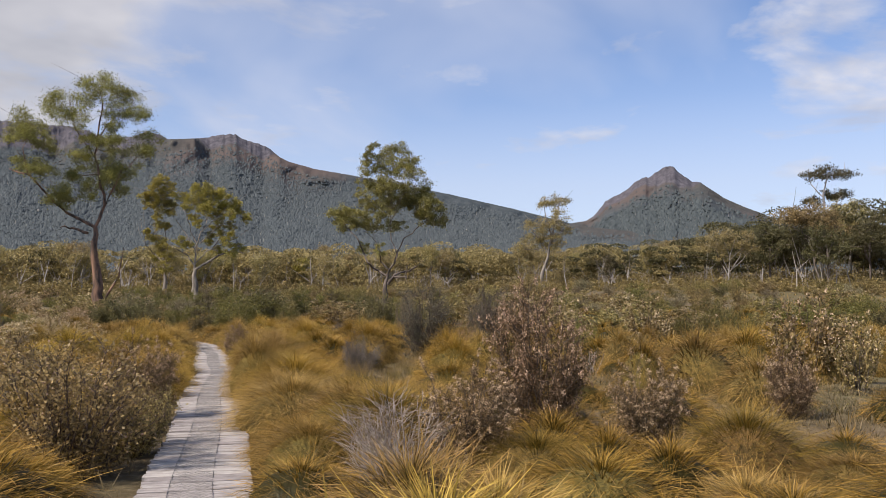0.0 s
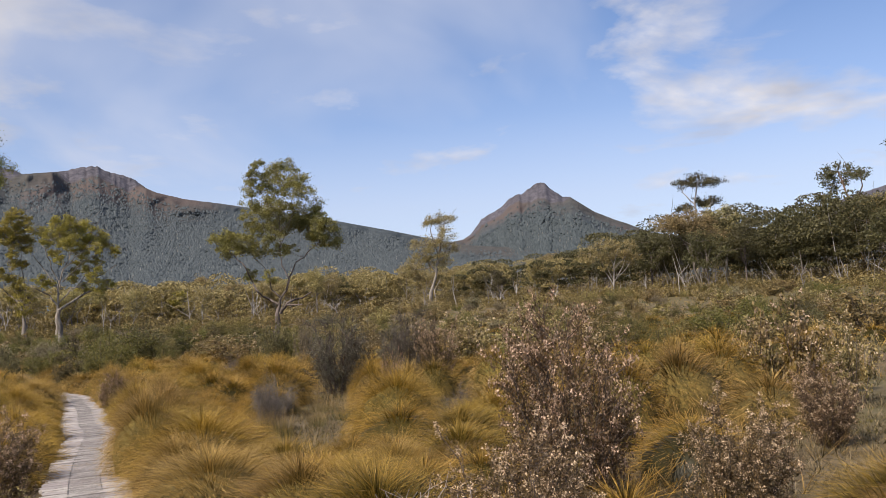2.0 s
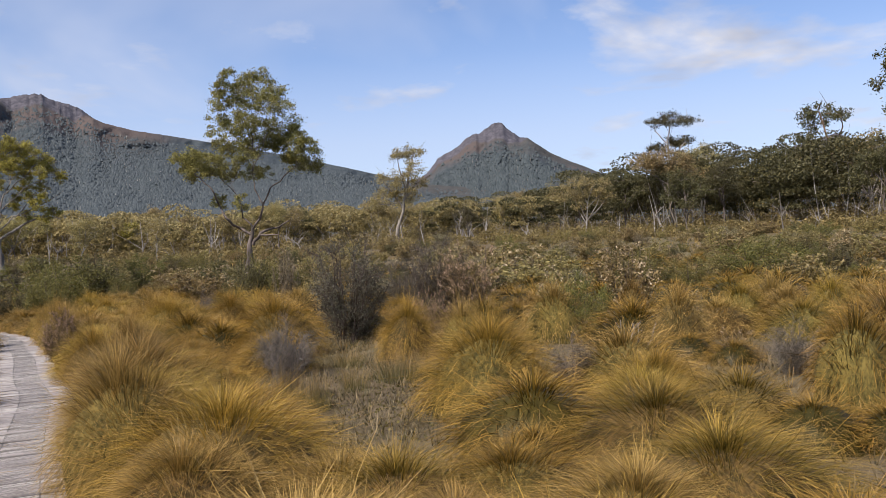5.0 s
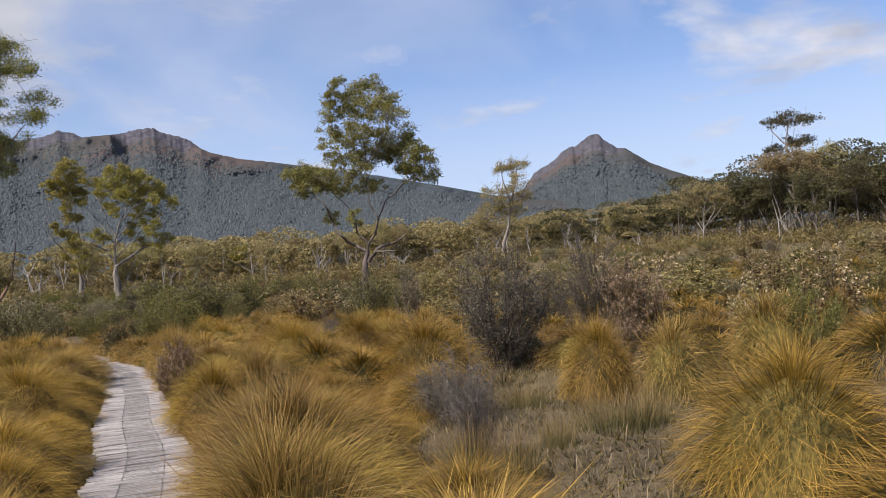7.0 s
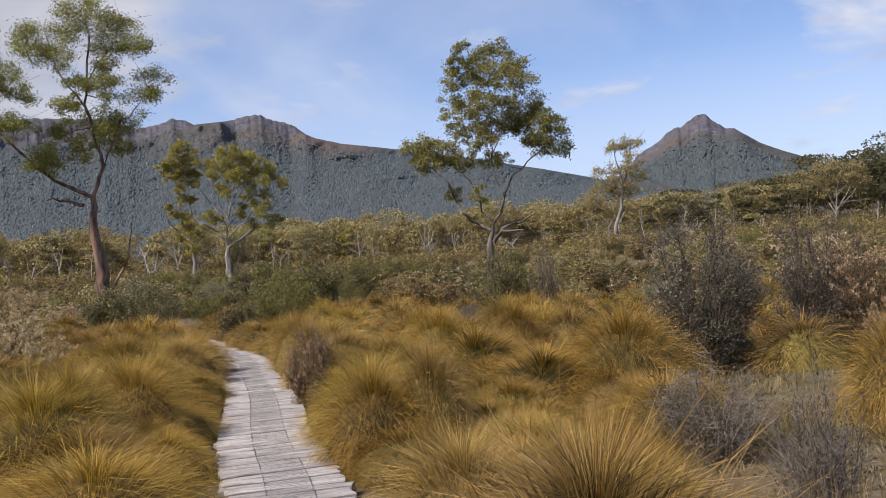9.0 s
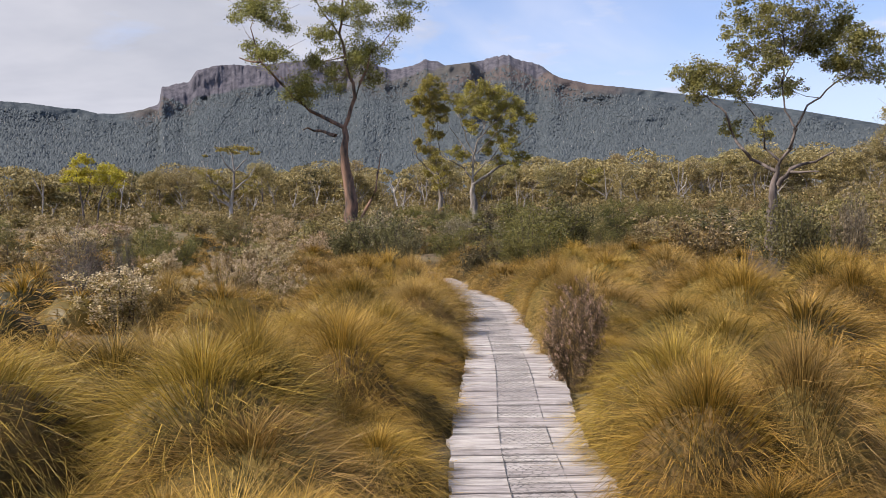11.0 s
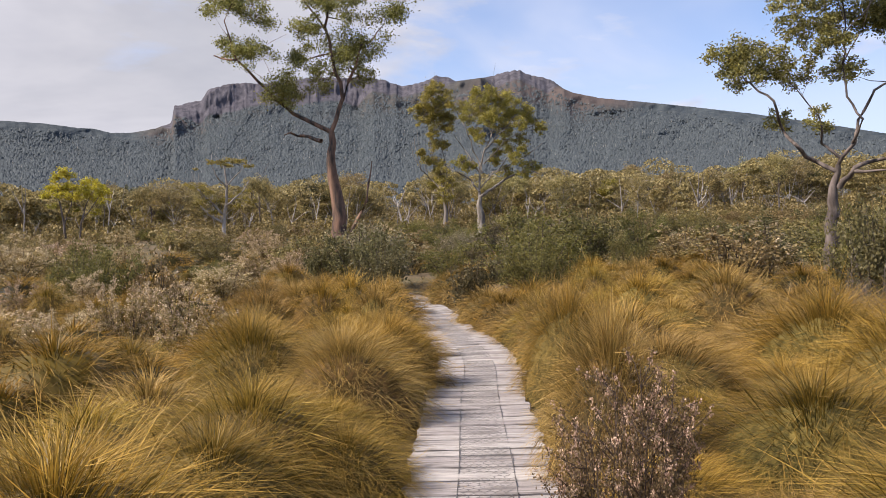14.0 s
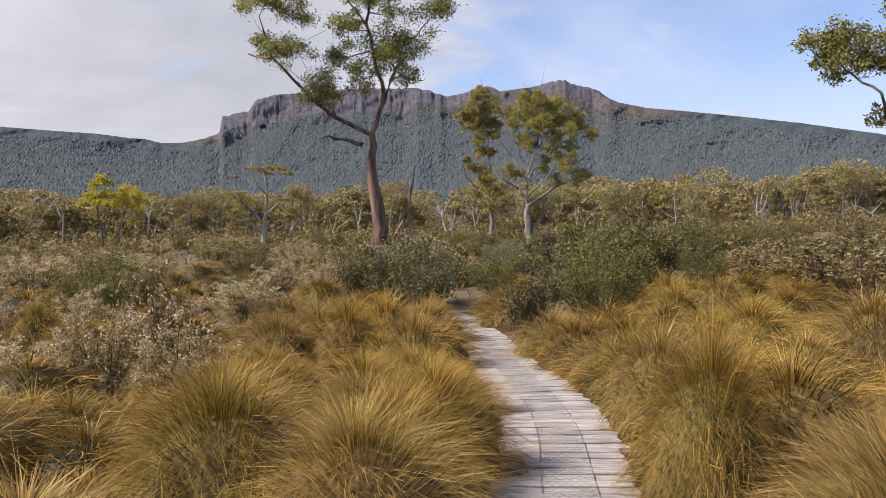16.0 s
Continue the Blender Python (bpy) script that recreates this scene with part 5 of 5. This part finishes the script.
sedge = Crop(tussock_kind(240, 420, 0.012, 2, SEDGE, "clump of thin upright green-brown sedge", 0.8, 0.75, "sedge_clump", False))
for x, y, r, h in ((-0.45, 18.7, 0.42, 0.46), (-0.05, 19.0, 0.38, 0.42), (-2.0, 17.5, 0.28, 0.5), (-1.65, 17.2, 0.26, 0.46), (-1.1, 18.3, 0.22, 0.36), (0.6, 20.3, 0.3, 0.4), (-1.0, 20.8, 0.3, 0.32)):
    sedge.plant(x, y, r, h, rng.uniform(0, 360))


def shrub_kind(name, label, category, seed, stems, twigs, leaf_mat, bark, leaf, per, flower_mat=None, flowers=0, flower=0.02, upright=0.6, clump=0.05, thick=0.008, fine=True, aspect=0.6):
    """A shrub of radius and height 1: stems fan from the root, carry side twigs, leaves along them and blossom towards the ends."""
    rng = np.random.default_rng(seed)
    base = new(name)
    wood, C, E = Soup(), [], []
    for k in range(stems):
        phi = rng.uniform(0, 2 * math.pi)
        rad = math.sqrt(rng.uniform(0.0, 1.0)) * 0.82
        top = np.array([rad * math.cos(phi), rad * math.sin(phi), math.sqrt(max(0.08, 1 - 0.75 * rad * rad)) * rng.uniform(0.5, 1.12)])
        top *= (aspect, aspect, 1)
        root = top * (0.28, 0.28, 0) + (0, 0, -0.03)
        mid = root + (top - root) * 0.5 * (upright, upright, 1.0) + rng.normal(0, 0.045, 3)
        q = np.linspace(0, 1, 6)[:, None]
        P = (1 - q) ** 2 * root + 2 * q * (1 - q) * (mid * 1.0) + q * q * top + rng.normal(0, 0.012, (6, 3)) * (q > 0)
        wood.add(*(tube(P, np.linspace(thick, thick * 0.3, 6), 4) if fine else tube(P[[0, 2, 5]], [thick, thick * 0.7, thick * 0.3], 3)))
        for _ in range(twigs):
            s = rng.uniform(0.04, 1.0) ** 0.8
            a = np.array([np.interp(s * 5, np.arange(6), P[:, c]) for c in range(3)])
            d = rng.normal(size=3) * (0.6, 0.6, 0.35) + (0.6 * math.cos(phi), 0.6 * math.sin(phi), 0.75)
            d *= rng.uniform(0.10, 0.26) / np.linalg.norm(d)
            b = a + d
            if fine:
                wood.add(*tube([a, (a + b) / 2 + rng.normal(0, 0.012, 3), b], [thick * 0.4, thick * 0.3, thick * 0.15], 3))
            n = rng.poisson(per)
            f = rng.uniform(0.1, 1.05, n)[:, None]
            C.append(a + d * f + rng.normal(0, clump * 0.55, (n, 3)))
            if flowers:
                m = rng.poisson(flowers * (0.3 + 1.4 * max(0.0, b[2])))
                heads = rng.uniform(0.7, 1.1, 3)[rng.integers(0, 3, m)][:, None]
                E.append(a + d * heads + rng.normal(0, clump * (0.24 if fine else 0.45), (m, 3)))
    part("branchwork", wood.mesh("twigs"), bark, base)
    C = np.concatenate(C)
    C[:, 2] = np.maximum(C[:, 2], 0.02)
    if len(C):
        part("foliage", mesh_of("foliage", *leaves(rng, C, leaf, leaf * 0.55, -0.15)), leaf_mat, base)
    if E:
        E = np.concatenate(E)
        part("blossom", mesh_of("blossom", *leaves(rng, E, flower, flower * 0.8)), flower_mat, base, "pale pinkish-white blossom")
    crop = Crop(tagged(base, label, category, "moor shrubs"))
    crop.aspect = aspect
    return crop


PINK_L = "dark heath shrub flecked with pale pinkish blossom"
pink_near = [shrub_kind("flowering_shrub", PINK_L, "shrub", 300 + i, 34, 14, LEAF_RUST, TWIG, 0.017, 56, BLOSSOM, 19.0, 0.0130, clump=0.042, aspect=0.5) for i in range(2)]
pink_far = [shrub_kind("flowering_shrub", PINK_L, "shrub", 304 + i, 16, 8, LEAF_OLIVE, TWIG, 0.065, 12, BLOSSOM_WHITE, 4.0, 0.036, thick=0.012, fine=False, aspect=0.55) for i in range(2)]
heath_near = [shrub_kind("heath_shrub", "bushy brown-green heath shrub with fine leaves", "shrub", 310, 40, 16, LEAF_HEATH, TWIG, 0.032, 13, BLOSSOM, 0.3, 0.02, aspect=0.7)]
heath_far = [shrub_kind("heath_shrub", "low brown-green heath shrub", "shrub", 312 + i, 17, 9, LEAF_OLIVE, TWIG, 0.070, 13, thick=0.012, fine=False, aspect=0.75) for i in range(2)]
grey_near = [shrub_kind("twiggy_shrub", "dull grey-brown twiggy shrub with a few small leaves", "shrub", 322, 46, 22, LEAF_SLATE, TWIG_GREY, 0.022, 3.5, upright=0.75, thick=0.007, aspect=0.45)]
pale_near = [shrub_kind("twiggy_shrub", "leafless grey twiggy shrub with fine bare branches", "shrub", 320, 46, 22, LEAF_GREY, TWIG_PALE, 0.018, 1.2, upright=0.75, thick=0.007, aspect=0.45)]
dark_far = [shrub_kind("dense_shrub", "dense dark grey-green shrub", "shrub", 330 + i, 24, 12, LEAF_GREY if i == 0 else LEAF_DARK, TWIG, 0.046, 17, clump=0.07, thick=0.012, fine=False, aspect=0.58) for i in range(3)]
dark_near = [shrub_kind("dense_shrub", "dense grey-green shrub with purplish twigs", "shrub", 336, 30, 15, LEAF_SLATE, TWIG, 0.019, 44, clump=0.05, thick=0.010, aspect=0.58)]
green_far = [shrub_kind("dense_shrub", "dense rounded olive-green shrub", "shrub", 340 + i, 22, 11, LEAF_GREEN, TWIG, 0.035, 30, clump=0.07, thick=0.012, fine=False, aspect=0.75) for i in range(2)]
white_far = [shrub_kind("pale_shrub", "grey shrub covered with whitish blossom", "shrub", 350 + i, 24, 11, LEAF_HEATH, TWIG, 0.034, 20, BLOSSOM_WHITE, 22.0, 0.024, thick=0.012, fine=False, aspect=0.6) for i in range(2)]
dead_near = [shrub_kind("dead_shrub", "dead shrub with bleached crooked branches", "shrub", 360, 9, 5, LEAF_GREY, TWIG_PALE, 0.03, 0.3, upright=0.9, thick=0.02, aspect=0.6)]

planted_shrubs = []


def plant_all(spots, near, far):
    for x, y, r, h in spots:
        kinds = near if near_walk(x, y) < 9 or not far else far
        kinds[int(rng.integers(0, len(kinds)))].plant(x, y, r * 1.2, h * 1.02, rng.uniform(0, 360), 0.04)
        planted_shrubs.append((x, y, r))


plant_all(PINK_SHRUBS, pink_near, pink_far)
plant_all(HEATH_SHRUBS + [(-4.6, 6.2, 0.8, 1.0), (-4.4, 9.6, 0.75, 1.0), (-5.6, 8.0, 0.8, 1.05), (-6.6, 10.4, 0.8, 1.0), (-4.9, 10.9, 0.6, 0.9), (-3.3, 9.3, 0.5, 0.8)], heath_near, heath_far)
plant_all(GREY_SHRUBS[:1], pale_near, [])
plant_all(GREY_SHRUBS[1:], grey_near, [])
plant_all([q for q in DARK_SHRUBS if q[1] < 30], dark_near, [])
plant_all([q for q in DARK_SHRUBS if q[1] >= 30], dark_far, dark_far)
plant_all(GREEN_SHRUBS, green_far, green_far)
plant_all([(x, y, r * 1.1, min(h * 0.75, 1.05)) for x, y, r, h in WHITE_SHRUBS], white_far, white_far)
plant_all(DEAD_SHRUBS, dead_near, [])


def shrub_belt():
    """The heath between the tussocks and the wood."""
    count = 0
    for _ in range(20000):
        az, d = math.radians(rng.uniform(-50, 64)), rng.uniform(27, 104)
        x, y = -5 - d * math.sin(az), 12 + d * math.cos(az)
        deg = math.degrees(az)
        start = np.interp(deg, [-50, -30, -18, -8, 3, 10, 22, 30, 40, 64], [24, 26, 28, 29, 34, 37, 36, 34, 32, 30])
        end = np.interp(deg, [-48, -30, -20, -12, 5, 15, 25, 34, 45, 62], [96, 100, 114, 110, 94, 90, 88, 86, 82, 72])
        r = rng.uniform(0.7, 1.6)
        if not start < d < end or rng.uniform() > (40 / d) ** 0.8 or not free(x, y, r, planted_shrubs, 0.62) or abs(x - lerp_path(y)) < 2 and y < 47:
            continue
        if math.hypot(x - T2[0], y - T2[1]) < 1.6:
            continue
        right = deg < 0
        pool = [pink_far, heath_far, heath_far, green_far, dark_far] if right else [green_far, dark_far, heath_far, heath_far, pink_far] if deg < 22 else [green_far, white_far, heath_far, heath_far, pink_far]
        k = pool[int(rng.integers(0, 5))]
        k = k[int(rng.integers(0, len(k)))]
        h = min(1.75 if right else 1.4, r * rng.uniform(0.9, 1.25))
        r = h * k.aspect * rng.uniform(1.3, 1.9)
        k.plant(x, y, r, h, rng.uniform(0, 360), 0.05)
        planted_shrubs.append((x, y, r))
        count += 1
        if count >= 400:
            return


shrub_belt()


def far_hummocks():
    """Grass hummocks scattered through the heath, too many to count."""
    rng = np.random.default_rng(91)
    soup, spots = Soup(), []
    def heap(x, y, r, count, width):
        V, F, uv = mop(rng, count, width, 2)
        z, base = float(rise(x, y)), soup.n
        soup.add(V * (r * 1.15, r * 1.15, r * rng.uniform(0.8, 1.0)) + (x, y, z - 0.02), F[0], uv)
        soup.f.append(F[1] + base)
        V, F = dome(rng, 0.8 * r, 0.62 * r, 4, 9, 0.06)
        soup.add(V + (x, y, z), F)

    for x, y, r in joined_spots:
        heap(x, y, r, 1500, 0.0115)
    for _ in range(6000):
        az, d = math.radians(rng.uniform(-52, 66)), rng.uniform(14, 52)
        x, y, r = -5 - d * math.sin(az), 12 + d * math.cos(az), rng.uniform(0.5, 1.05)
        if abs(x - lerp_path(y)) < 2 or in_clearing(x, y) or not free(x, y, r, grown, 0.7) or not free(x, y, r, planted_shrubs, 0.6) or not free(x, y, r, spots, 0.7):
            continue
        spots.append((x, y, r))
        heap(x, y, r, 420, 0.024)
        if len(spots) >= 330:
            break
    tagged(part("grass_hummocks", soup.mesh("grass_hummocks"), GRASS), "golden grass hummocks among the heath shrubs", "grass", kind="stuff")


far_hummocks()


# ---------------------------------------------------------------- low growth
def tufts(name, label, mat, rng, x, y, size, width, per, stiff):
    """Low bunches of blades, joined: too many to count."""
    k = np.repeat(np.arange(len(x)), per)
    V, F, uv = blades(rng, len(k), width, 1, 0.25, stiff)
    s = np.repeat(size[k], 4)[:, None]
    V = V * s + np.repeat(np.stack([x, y, rise(x, y) + 0.005], -1)[k], 4, 0)
    tagged(part(name, mesh_of(name, V, F, uv), mat), label, "grass", kind="stuff")


def low_growth():
    rng = np.random.default_rng(55)
    def field(n, x0, x1, y0, y1, near, far):
        x, y = rng.uniform(x0, x1, n), rng.uniform(y0, y1, n)
        off = np.abs(x - np.interp(y, LINE_Y, LINE_X))
        keep = (off > near) & (off < far)
        return x[keep], y[keep]
    x, y = field(5000, -14, 12, 3, 36, 0.52, 9)
    x, y = np.concatenate([x, rng.uniform(-3.5, 8, 9000)]), np.concatenate([y, rng.uniform(10, 28, 9000)])
    ok = np.abs(x - np.interp(y, LINE_Y, LINE_X)) > 0.52
    x, y = x[ok], y[ok]
    tufts("dry_grass", "short dry grass and litter between the tussocks", LITTER, rng, x, y, rng.uniform(0.06, 0.20, len(x)), 0.06, 5, 0.35)
    x, y = field(5200, -22, 16, 3, 46, 0.75, 20)
    clear = np.array([in_clearing(a, b) for a, b in zip(x, y)])
    x, y = x[~clear], y[~clear]
    tufts("low_grass", "low brown-gold grass filling the moor", GRASS_BROWN, rng, x, y, rng.uniform(0.18, 0.42, len(x)), 0.028, 10, 0.2)
    n = 6500
    az, d = np.radians(rng.uniform(-56, 66, n)), rng.uniform(22, 105, n) ** 1.0
    x, y = -5 - d * np.sin(az), 12 + d * np.cos(az)
    ok = (np.abs(x - np.interp(y, LINE_Y, LINE_X)) > 2) | (y > 46)
    x, y = x[ok], y[ok]
    half = rng.uniform(size=len(x)) < 0.45
    tufts("far_grass", "rough olive heath growth before the wood", SEDGE, rng, x[half], y[half], rng.uniform(0.3, 0.75, half.sum()), 0.06, 9, 0.3)
    tufts("far_grass", "rough brown heath growth before the wood", GRASS_BROWN, rng, x[~half], y[~half], rng.uniform(0.3, 0.7, (~half).sum()), 0.06, 9, 0.2)
    x, y = rng.uniform(-4, 9, 16000), rng.uniform(12, 27, 16000)
    ok = np.array([in_clearing(a, b) for a, b in zip(x, y)]) & (np.abs(x - np.interp(y, LINE_Y, LINE_X)) > 0.6)
    x, y = x[ok], y[ok]
    tufts("turf", "short grey-brown and olive turf of the clearing", TURF, rng, x, y, rng.uniform(0.04, 0.13, len(x)), 0.07, 6, 0.2)
    m = 16000
    x, y = rng.uniform(-3.2, 7.5, m), rng.uniform(12, 26, m)
    inside = np.array([in_clearing(a, b) for a, b in zip(x, y)]) | (rng.uniform(size=m) < 0.15)
    x, y = x[inside], y[inside]
    P = np.stack([x, y, rise(x, y) + rng.uniform(0.0, 0.05, len(x))], -1)
    tagged(part("ground_leaf", mesh_of("ground_leaf", *leaves(rng, P, 0.045, 0.025)), LEAF_GREEN), "tiny creeping green leaves in the turf", "ground cover", kind="stuff")


low_growth()
build_boardwalk()
